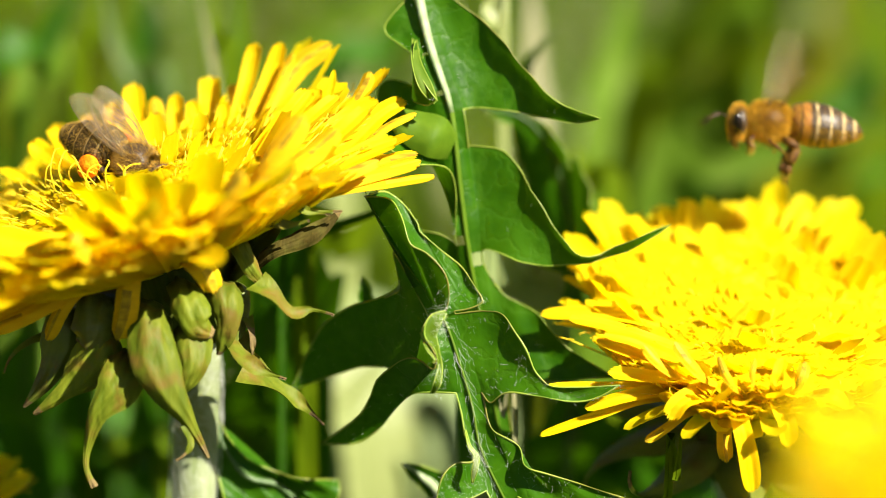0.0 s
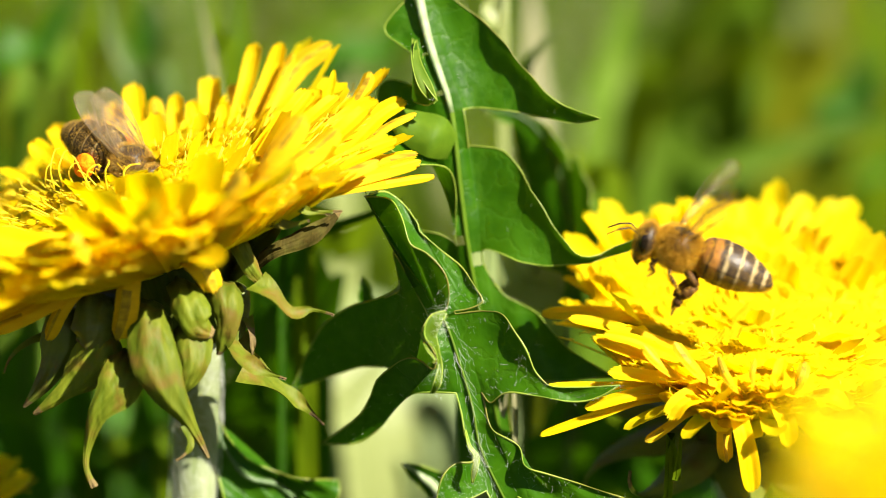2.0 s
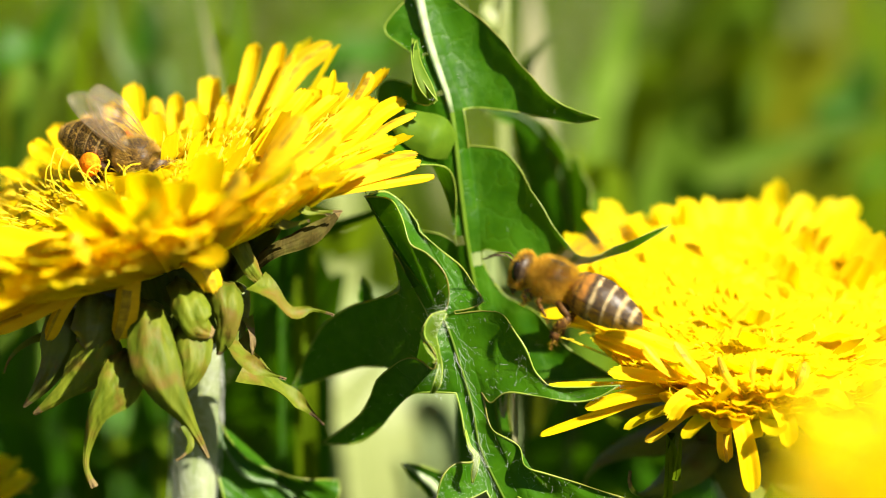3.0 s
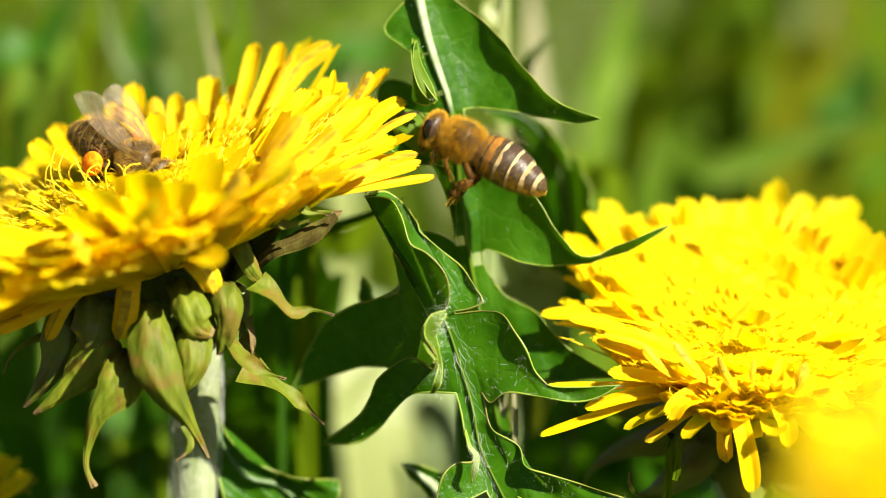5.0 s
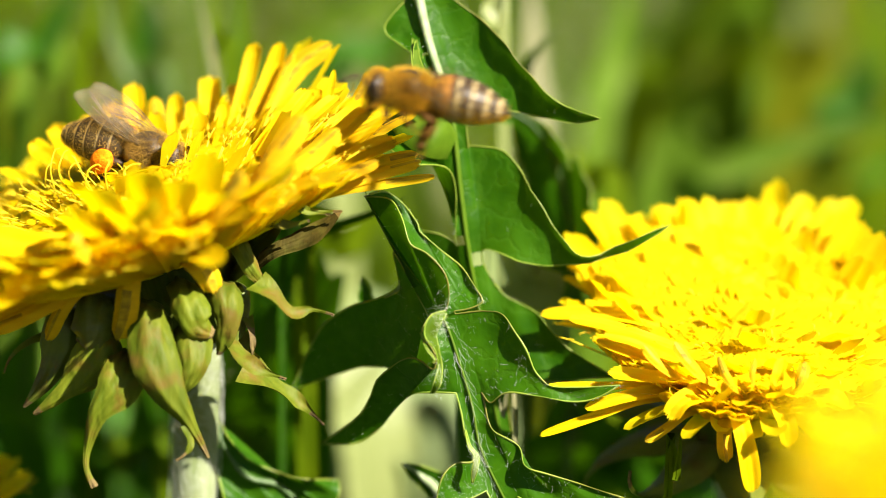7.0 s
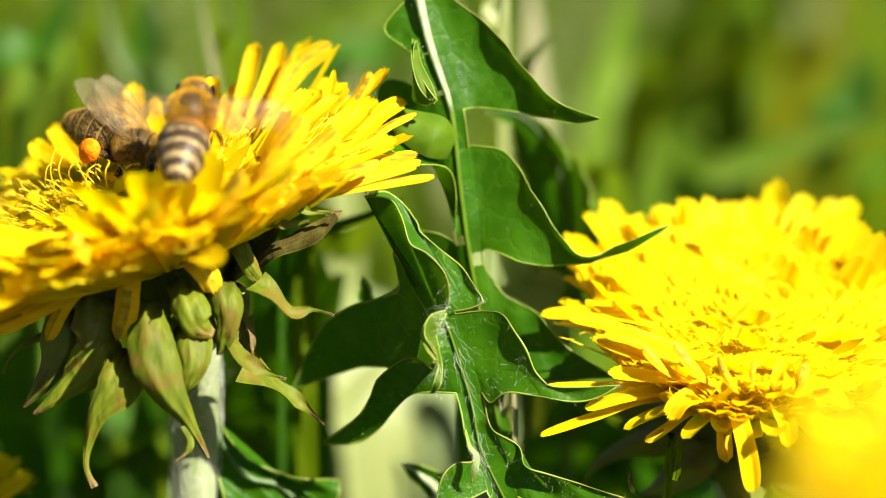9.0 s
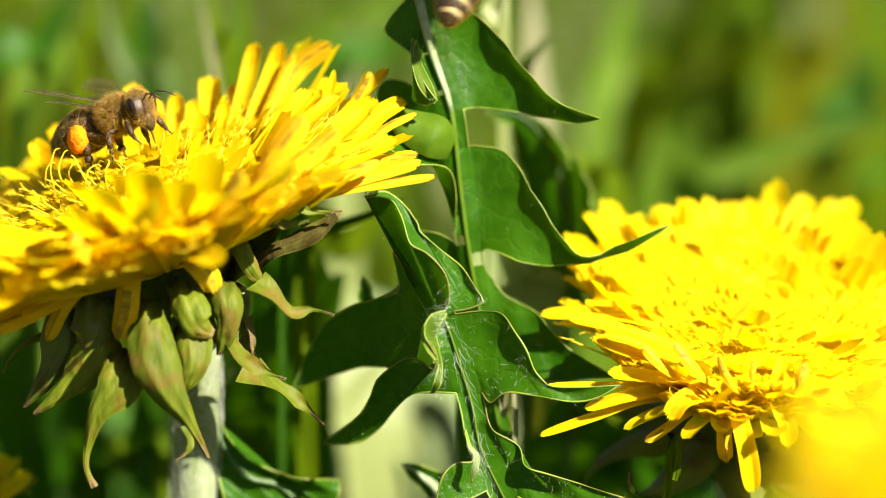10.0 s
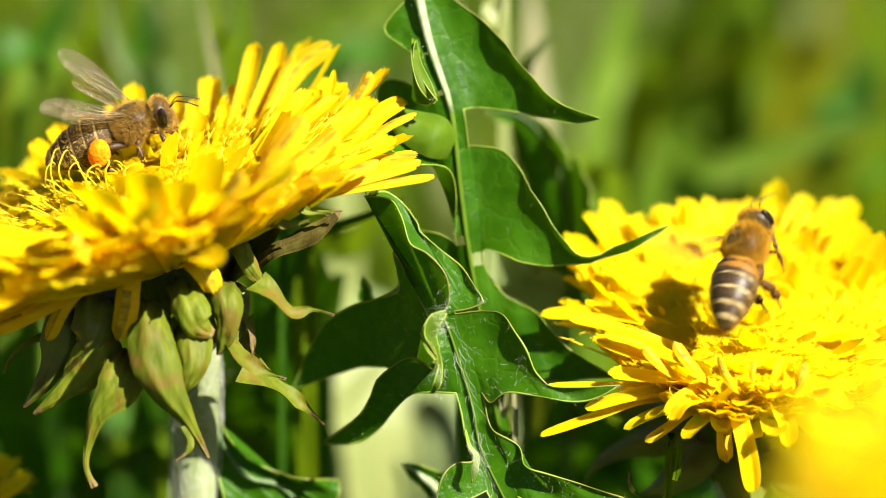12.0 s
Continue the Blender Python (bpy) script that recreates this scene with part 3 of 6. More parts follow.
    for i in range(count):
        r = ((i + 0.5) / count) ** 0.44
        az = i * golden + turn + rng.gauss(0, 0.05)
        # the tips make a nearly flat top that falls a little towards the rim
        out = 25.5 * size * r - 5.6 * r
        high = (deep + (rim - deep) * r ** 1.5 - dome * (1 - r * r)) + rng.gauss(0, 0.5)
        k = min(7, max(0, int(round((math.hypot(out, high) - 7) / 19 * 7 + rng.gauss(0, 0.35)))))
        elev = math.degrees(math.atan2(high, out)) + 5 + cradle * abs(math.sin(az)) * r - sag * max(0, math.cos(az - 2.5)) * r - dip(az) * r + rng.gauss(0, 3)
        m = (Matrix.Rotation(az, 4, "Z") @ Matrix.Translation((0.0056 * r, 0, 0.001 * dome * (1 - r * r)))
             @ Matrix.Rotation(radians(-elev), 4, "Y") @ Matrix.Rotation(rng.gauss(0, 0.18), 4, "X"))
        shape = FLORETS[k, rng.randrange(3)]
        if any(r > least and (math.degrees(az) - lo) % 360 < hi - lo for lo, hi, least in bare):
            continue
        part("ray_floret", shape, None, ob).matrix_basis = base @ m
    # forked styles among the florets
    bm = bmesh.new()
    for _ in range(styles):
        r = math.sqrt(rng.random()) * 0.85
        az = rng.uniform(0, 2 * math.pi)
        lift = math.atan2(deep + (rim - deep) * r ** 1.5, 20 * size * r)
        out = Vector((math.cos(az), math.sin(az), 0))
        way = out * math.cos(lift) + Vector((0, 0, 1)) * math.sin(lift)
        p = out * 5.6 * r
        reach = math.hypot(deep, 18 * size * r) * rng.uniform(0.85, 1.05)
        a, b = p + way * (reach - 5), p + way * reach
        tube(bm, (a, b), (0.10, 0.08), sides=4)
        s = Vector((rng.gauss(0, 1), rng.gauss(0, 1), 0.3)).normalized()
        for g in (-1, 1):
            tube(bm, (b, b + way * 0.6 + s * g * 0.2, b + way * 0.9 + s * g * 0.55, b + way * 0.6 + s * g * 0.85), (0.07, 0.06, 0.05, 0.025), sides=4)
    part("style_tuft", bm, STYLE, ob, "golden forked styles", kind="stuff").matrix_basis = base
    return ob


def strap(parent, points, width, under=False, hollow=0.3, roll=0.0, seed=0):
    """One ray floret laid along a curve: parallel-sided, grooved, ending in five fine teeth; under: its striped back is turned up."""
    rng = random.Random(seed)
    bm = bmesh.new()
    root = parent.location * 1000
    rows = []
    n, first, wide = 14, rng.choice((5, 7, 8, 9)), rng.random() < 0.5
    for i in range(n + 1):
        t = i / n
        p = spline(points, t)
        along = (spline(points, min(1, t + 0.04)) - spline(points, max(0, t - 0.04))).normalized()
        face = UP * 0.55 - AWAY * 0.85
        face = (face - along * along.dot(face)).normalized() * (-1 if under else 1)
        side = along.cross(face)
        a = radians(roll) + rng.gauss(0, 0.01)
        side, face = side * math.cos(a) + face * math.sin(a), face * math.cos(a) - side * math.sin(a)
        h = width * 0.46 * min(1, 0.5 + 1.6 * t) * (1 - 0.42 * (max(0, t - 0.78) / 0.22) ** 2) * (1 + 0.05 * math.sin(7 * t + seed))
        row = []
        for j in range(11):
            c = j / 5 - 1
            q = p + side * h * c + face * (hollow * h * c * c + 0.07 * h * math.cos(c * 9.5))
            if i == n:
                q += along * ((0.09 if j % 2 else -0.05) * width - 0.20 * width * c * c + rng.uniform(-0.06, 0.06)) + face * (0.08 * width if j % 2 else 0)
            row.append(q - root)
        rows.append(row)
    sheet(bm, rows)
    back = [[q - face * 0.06 for q in row[::-1]] for row in rows]
    sheet(bm, back, lambda i, j: 1 if i > first and j in ((3, 4, 5, 6) if wide else (4, 5)) else 2)
    part("ray_floret", bm, [PETAL, PETAL_BACK, PETAL_UNDER], parent)


FIRST = flower("open yellow dandelion with reflexed green bracts on a downy stalk",
       at(-27.2, -0.7, 2), plan_way(-0.28, 0.90, -0.33), 300, 1.15, 5.0, 13.0,
       bracts=[(198, 4.5, 32), (350, 4, 52),
               (12, 3.5, 68), (36, 4, 45), (64, 4, 30), (100, 4, 30), (140, 4, 30), (166, 4.5, 36), (182, 5, 44)],
       bare=((-45, 120, 0.86), (45, 112, 0.55)), stalk=2.35, lean=(-6, 4), deep=10.4, rim=6.8, styles=650, filler=1100, dips=((-10, 6.5), (-45, -2.5), (190, 7), (150, -3), (100, 7), (55, -5), (268, -3.5)), seed=1)


def curled_bract(points, width, twist, tip, label):
    """A twisted ribbon bract from the cup outwards, part of the first dandelion."""
    bm = bmesh.new()
    rows = []
    for i in range(19):
        t = i / 18
        p = spline(points, t)
        along = (spline(points, min(1, t + 0.03)) - spline(points, max(0, t - 0.03))).normalized()
        face = (Vector((0.2, -0.9, 0.4)) - along * along.dot(Vector((0.2, -0.9, 0.4)))).normalized()
        side = along.cross(face)
        a = radians(twist) * math.sin(t * 5)
        side, face = side * math.cos(a) + face * math.sin(a), face * math.cos(a) - side * math.sin(a)
        h = width / 2 * (1 + 0.12 * math.sin(11 * t)) / (1 + math.exp((t - 0.55) * 9)) + 0.22 - 0.12 * t
        rows.append([p + side * h * c + face * (0.3 * h * c * c + 0.06 * math.sin(9 * t + 4 * c)) for c in (-1, -0.6, -0.2, 0.2, 0.6, 1)])
    sheet(bm, rows, lambda i, j: 1 if i >= 18 - tip else 0)
    back = [[q + Vector((0, 0.18, -0.05)) for q in row[::-1]] for row in rows]
    sheet(bm, back, lambda i, j: 1 if i >= 18 - tip else 0)
    part("bract", bm, [BRACT_LIT, DRY], FIRST, label, shift=FIRST.location * 1000)


for points, width, twist, tip in (
        ([at(-18.4, -3.3, -7), at(-16.6, -4.9, -8), at(-14.9, -6.4, -8), at(-12.9, -5.9, -7), at(-10.7, -6.5, -6)], 2.2, 50, 2),
        ([at(-19.7, -11.6, -3), at(-16.4, -13.7, -2), at(-13.8, -15.3, -1), at(-11.7, -17.3, -1)], 3.0, 55, 4),
        ([at(-19.6, 3.1, -10), at(-17.4, 2.6, -10), at(-15.2, 2.4, -9), at(-13.1, 2.8, -9)], 1.7, 30, 1),
        ([at(-18.3, 5.1, -10), at(-15.8, 4.5, -9), at(-13.3, 3.8, -8), at(-9.9, 3.7, -7)], 1.5, 40, 2),
        ([at(-16.9, 3.4, -8), at(-14.9, 3.8, -8), at(-13.0, 3.6, -8), at(-11.1, 3.4, -7)], 0.9, 50, 2),
        ([at(-25.2, -17.3, -9), at(-24.9, -18.8, -9), at(-25.1, -19.9, -9), at(-26.2, -20.8, -9)], 0.8, 40, 5),
        ([at(-19.3, -6.6, -5), at(-18.9, -8.3, -6), at(-18.7, -9.7, -6), at(-18.8, -10.9, -6)], 0.7, 40, 14),
        ([at(-20.7, -8.6, -5), at(-19.8, -10.8, -7), at(-17.9, -11.9, -7), at(-15.4, -12.8, -6)], 3.0, 40, 2)):
    curled_bract(points, width, twist, tip, "twisted yellow-green bract with a dry brown tip")
for points in ([at(-38.2, 5.9, -6), at(-38.6, 7.8, -7), at(-38.2, 9.6, -7), at(-37.7, 9.9, -7)], [at(-34.4, 5.5, -7), at(-35.4, 7.3, -8), at(-36.2, 8.9, -8), at(-36.6, 9.2, -8)],
               [at(-31.1, 5.7, -7), at(-31.4, 7.4, -8), at(-30.8, 8.2, -8), at(-29.7, 8.4, -8)], [at(-37.3, 6.2, -6), at(-37.8, 7.8, -7), at(-37.3, 9.4, -7), at(-36.9, 9.7, -7)],
               [at(-33.0, 5.9, -7), at(-33.2, 7.6, -8), at(-32.8, 8.5, -8), at(-33.0, 8.8, -8)], [at(-35.2, 6.2, -6), at(-34.9, 7.7, -7), at(-34.0, 8.3, -7), at(-33.6, 8.1, -7)],
               [at(-39.1, 6.2, -5), at(-39.0, 7.8, -6), at(-38.4, 8.5, -6), at(-38.1, 8.3, -6)], [at(-36.2, 6.0, -6), at(-36.8, 7.4, -7), at(-36.4, 8.3, -7), at(-35.8, 8.5, -7)]):
    bm = bmesh.new()
    tube(bm, [spline(points, q / 12) - FIRST.location * 1000 for q in range(13)], [0.10 - 0.005 * q for q in range(13)], sides=6)
    part("curled_style", bm, STYLE, FIRST, "curled golden style")


def hanging_bract(points, widths, matter, seed):
    """A thick reflexed bract hanging from the cup: domed across, ribbed along, with a withered tip."""
    bm = bmesh.new()
    rows = []
    for i in range(25):
        t = i / 24
        p = spline(points, t)
        along = (spline(points, min(1, t + 0.03)) - spline(points, max(0, t - 0.03))).normalized()
        face = (Vector((0.15, -0.95, 0.25)) - along * along.dot(Vector((0.15, -0.95, 0.25)))).normalized()
        side = along.cross(face)
        h = spline(widths, t) / 2 * (1 + 0.05 * math.sin(17 * t + seed))
        row = []
        for j in range(13):
            c = j / 6 - 1
            z = h * 0.62 * (1 - abs(c) ** 1.8) + 0.10 * math.cos(c * 15 + seed) * min(1, h) - 0.16 * h * math.exp(-(c / 0.16) ** 2)
            z += (0.42 * noise.noise(Vector((c * 1.6, t * 5, seed * 3.1))) + 0.16 * noise.noise(Vector((c * 4, t * 16, seed * 1.7)))) * min(1, h)
            row.append(p + side * (h * c * (1 + 0.10 * noise.noise(Vector((c * 2, t * 9, seed)))) + 0.15 * math.sin(6 * t + seed)) + face * z)
        rows.append(row)
    sheet(bm, rows, lambda i, j: 1 if i >= 22 else 0)
    sheet(bm, [[q + Vector((0, 0.3, -0.05)) for q in row[::-1]] for row in rows], lambda i, j: 1 if i >= 22 else 0)
    part("bract", bm, [matter, DRY], FIRST, "thick olive green bract with a withered tip", shift=FIRST.location * 1000)


for k, (points, widths, matter) in enumerate((
        ([at(-28.4, -6.6, -4), at(-28.6, -7.1, -8.5), at(-28.4, -10.5, -10), at(-27.0, -14.1, -10), at(-25.1, -17.1, -9), at(-23.1, -20.6, -8)], [3.6, 4.3, 4.5, 3.4, 1.3, 0.3], BRACT_LIT),
        ([at(-25.7, -3.7, -3), at(-25.4, -4.2, -8), at(-24.7, -6.3, -9.5), at(-24.0, -7.7, -9.5), at(-22.6, -8.3, -9)], [2.6, 3.0, 3.4, 2.8, 0.9], BRACT_LIT),
        ([at(-24.9, -8.0, -5), at(-24.7, -8.8, -8), at(-24.6, -11.1, -9), at(-25.0, -13.0, -9), at(-25.7, -14.7, -8)], [3.2, 3.6, 3.0, 1.7, 0.3], BRACT_LIT),
        ([at(-30.7, -10.5, -4), at(-31.2, -11.6, -7), at(-32.2, -13.8, -8), at(-34.0, -16.3, -8), at(-34.8, -19.4, -7), at(-34.9, -21.6, -7), at(-34.2, -23.4, -7)], [2.6, 4.0, 4.0, 2.0, 0.8, 0.5, 0.7], BRACT_LIT),
        ([at(-33.8, -5.2, -3), at(-34.2, -5.8, -6), at(-34.4, -8.3, -7), at(-34.7, -9.4, -6.5)], [2.6, 3.8, 3.6, 2.6], BRACT),
        ([at(-33.0, -8.6, -3), at(-33.6, -9.7, -6), at(-35.2, -12.2, -6), at(-37.4, -14.1, -6), at(-40.3, -16.1, -5)], [2.6, 4.6, 3.8, 1.8, 0.4], BRACT_LIT),
        ([at(-36.3, -5.8, -1), at(-37.0, -6.9, -4), at(-37.7, -9.9, -4), at(-39.1, -12.7, -4), at(-41.3, -15.5, -3)], [2.4, 3.8, 3.6, 2.0, 0.3], BRACT),
        ([at(-21.4, -3.7, -3), at(-21.3, -4.3, -7), at(-21.2, -6.6, -8), at(-21.6, -8.8, -7.5), at(-22.0, -10.4, -7)], [2.4, 3.4, 2.6, 1.7, 0.5], BRACT_LIT),
        ([at(-20.9, -3.6, -2), at(-20.2, -4.4, -5), at(-20.1, -7.2, -5), at(-20.5, -9.9, -5)], [1.4, 2.0, 1.6, 0.6], BRACT),
        ([at(-20.5, 0.9, -4), at(-20.1, 0.1, -7), at(-18.8, -1.9, -7), at(-17.3, -3.6, -6)], [1.6, 1.8, 1.6, 0.5], BRACT_LIT),
        ([at(-18.8, -2.4, -3), at(-16.9, -0.5, -5), at(-14.1, 0.9, -5), at(-11.9, 2.3, -5), at(-10.0, 3.7, -5)], [1.0, 1.3, 1.9, 1.6, 0.2], WITHERED))):
    hanging_bract(points, widths, matter, k)
for k, (points, width, under, roll) in enumerate((
        # the fan of long florets over the twisted bracts
        ([at(-21.3, 0.9, -6), at(-12.4, 5.3, -7), at(-5.2, 6.6, -6), at(-0.9, 7.2, -6)], 1.2, True, 0),
        ([at(-20.2, 1.6, -7), at(-11.3, 6.1, -7), at(-5.8, 7.8, -6), at(-2.3, 8.7, -6)], 1.9, True, 10),
        ([at(-19.7, 2.3, -6), at(-10.8, 6.8, -6), at(-5.8, 8.7, -5), at(-2.6, 9.4, -5)], 1.5, True, -10),
        ([at(-19.1, 2.7, -7), at(-12.4, 6.9, -8), at(-8.0, 9.2, -7), at(-4.6, 10.6, -6)], 2.2, False, 0),
        ([at(-19.7, 2.0, -8), at(-13.6, 5.6, -9), at(-9.1, 7.7, -9), at(-6.4, 8.8, -8)], 1.8, True, 15),
        ([at(-19.1, 3.4, -4), at(-10.2, 8.4, -4), at(-5.8, 12.0, -3), at(-2.7, 13.4, -2)], 1.3, True, 20),
        ([at(-18.6, 3.9, -3), at(-10.2, 9.5, -3), at(-6.3, 13.1, -2), at(-3.8, 14.5, -1)], 2.0, False, -15),
        ([at(-18.6, 3.8, -7), at(-13.0, 8.5, -8), at(-9.7, 11.4, -8), at(-7.2, 13.8, -7)], 2.3, False, 10),
        ([at(-19.1, 5.1, -2), at(-12.4, 10.3, -3), at(-9.1, 13.1, -2), at(-6.4, 14.5, -2)], 2.0, False, 0),
        ([at(-18.6, 5.1, -1), at(-11.3, 11.4, -1), at(-7.4, 15.3, 0), at(-5.3, 17.6, 0)], 1.8, False, 25),
        ([at(-18.0, 5.6, 0), at(-10.8, 11.7, 0), at(-8.0, 15.6, 0), at(-7.2, 17.4, 0)], 1.4, True, 0),
        ([at(-17.4, 6.2, 0), at(-12.4, 12.0, 0), at(-11.1, 15.3, 0), at(-10.7, 17.6, 0)], 0.7, False, 0),
        ([at(-19.7, 3.8, -10), at(-15.2, 7.8, -12), at(-12.4, 9.9, -12), at(-10.3, 11.8, -12)], 2.3, True, 0),
        ([at(-21.3, 3.8, -12), at(-18.0, 7.6, -16), at(-15.5, 10.6, -17), at(-13.7, 13.1, -17)], 2.8, True, 0),
        ([at(-20.2, 5.6, -5), at(-15.8, 9.9, -6), at(-12.4, 13.1, -6), at(-10.3, 14.9, -5)], 1.9, False, 10),
        ([at(-20.2, 7.3, -2), at(-16.3, 11.7, -3), at(-14.4, 13.9, -3), at(-13.1, 15.5, -2)], 2.0, False, -10),
        ([at(-20.2, 8.4, 4), at(-16.9, 13.9, 6), at(-14.1, 18.1, 7), at(-11.1, 20.2, 7)], 2.4, True, -15),
        ([at(-20.2, 9.5, 5), at(-18.0, 14.5, 7), at(-16.6, 17.8, 8), at(-15.8, 20.3, 8)], 1.8, False, 0),
        ([at(-21.3, 10.6, 5), at(-19.4, 15.6, 8), at(-18.7, 18.4, 9), at(-18.2, 20.2, 9)], 1.9, False, 10),
        ([at(-19.1, 10.1, 3), at(-16.6, 15.1, 5), at(-15.5, 17.6, 6), at(-14.7, 19.2, 6)], 1.2, True, 0),
        ([at(-22.4, 10.1, 7), at(-22.7, 13.4, 12), at(-22.9, 15.3, 13), at(-22.9, 16.8, 14)], 2.5, False, 0),
        ([at(-21.6, 10.6, 6), at(-20.8, 13.4, 9), at(-20.4, 14.8, 10), at(-20.7, 16.2, 10)], 1.5, True, 0),
        ([at(-18.6, 10.6, 2), at(-14.9, 13.4, 1), at(-13.3, 14.5, 1), at(-12.0, 15.6, 1)], 1.3, False, 0),
        # upright florets behind the visiting bee
        ([at(-29.0, 6.2, 6), at(-29.9, 10.6, 11), at(-30.3, 13.7, 13), at(-30.4, 16.2, 14)], 2.3, False, 0),
        ([at(-27.7, 6.7, 5), at(-27.9, 10.6, 9), at(-28.2, 13.1, 11), at(-28.4, 14.9, 12)], 1.8, True, 0),
        ([at(-26.3, 7.3, 4), at(-26.2, 11.2, 8), at(-26.2, 13.4, 9), at(-26.1, 15.3, 9)], 1.9, False, 10),
        ([at(-24.7, 7.8, 4), at(-24.4, 11.4, 7), at(-24.6, 13.4, 8), at(-24.7, 14.6, 8)], 1.7, False, -10),
        ([at(-31.6, 6.2, 8), at(-32.2, 9.5, 12), at(-32.3, 12.3, 14), at(-32.1, 14.5, 14)], 2.2, False, 0),
        ([at(-33.6, 6.2, 6), at(-36.3, 8.9, 10), at(-37.6, 10.9, 12), at(-38.1, 12.3, 12)], 2.4, False, 0),
        ([at(-34.1, 5.6, 4), at(-37.4, 7.8, 8), at(-39.4, 9.4, 9), at(-40.7, 10.2, 9)], 2.2, False, 0),
        ([at(-31.1, 5.6, 7), at(-33.0, 8.9, 11), at(-34.4, 11.4, 13), at(-35.2, 13.1, 13)], 2.0, True, 0),
        ([at(-23.6, 7.8, 2), at(-22.2, 11.2, 4), at(-21.6, 13.1, 5), at(-21.3, 14.4, 5)], 1.5, False, 0),
        # florets that point out towards the viewer, their striped backs showing
        ([at(-26.9, -0.2, -12), at(-26.6, 0.9, -19), at(-26.4, 2.4, -23), at(-26.4, 3.7, -25)], 1.7, True, 0),
        ([at(-29.4, -0.5, -12), at(-30.3, 0.1, -20), at(-31.2, 0.9, -24), at(-32.0, 1.8, -26)], 2.6, False, 0),
        ([at(-28.0, -0.8, -12), at(-29.0, 0.1, -20), at(-29.7, 1.4, -24), at(-29.9, 2.6, -26)], 2.0, True, 0),
        ([at(-25.8, 0.3, -12), at(-23.0, 3.4, -19), at(-21.1, 5.6, -21), at(-19.7, 7.6, -22)], 2.4, True, 0),
        ([at(-25.2, 0.3, -11), at(-21.3, 3.4, -16), at(-19.1, 5.3, -18), at(-17.2, 7.0, -18)], 2.5, True, 10),
        ([at(-30.8, -1.6, -12), at(-33.6, -1.1, -20), at(-35.2, 0.1, -23), at(-36.3, 1.3, -24)], 2.2, True, 0),
        # broad florets over the shaded bracts, and those that hang
        ([at(-30.8, -1.6, -8), at(-35.2, -1.9, -12), at(-39.7, -3.3, -13), at(-44.7, -2.7, -13)], 4.2, False, -20),
        ([at(-31.3, -0.8, -8), at(-36.9, -0.5, -14), at(-41.3, 0.1, -15), at(-45.2, 0.9, -15)], 3.6, False, 0),
        ([at(-32.4, -2.2, -6), at(-36.9, -4.1, -8), at(-40.8, -6.2, -8), at(-44.7, -7.8, -8)], 2.3, True, 0),
        ([at(-33.0, -2.1, -6), at(-35.8, -3.8, -8), at(-37.7, -6.1, -8), at(-39.0, -8.9, -7)], 1.7, True, 0),
        ([at(-30.2, -1.3, -8), at(-30.9, -3.3, -10), at(-31.3, -6.1, -10), at(-32.1, -8.9, -9)], 2.5, True, 0),
        ([at(-26.1, -0.5, -8), at(-24.4, -1.1, -10), at(-23.1, -2.4, -10), at(-22.4, -4.4, -9)], 2.5, True, 0))):
    strap(FIRST, points, width, under, 0.55, roll, 300 + k)
SECOND = flower("bright yellow dandelion head facing the light",
       at(29.9, -13.8, 12), plan_way(0.02, 0.83, -0.50), 300, 0.90,
       bracts=[(k * 33, 4, 15) for k in range(11)],
       stalk=2.3, lean=(6, 6), deep=11.0, rim=9.3, seed=2, turn=1.0, styles=90, filler=1700, dips=((152, -9),), bare=((185, 300, 0.93),), flop=0.65, bed_to=0.88, bed_high=1.01)
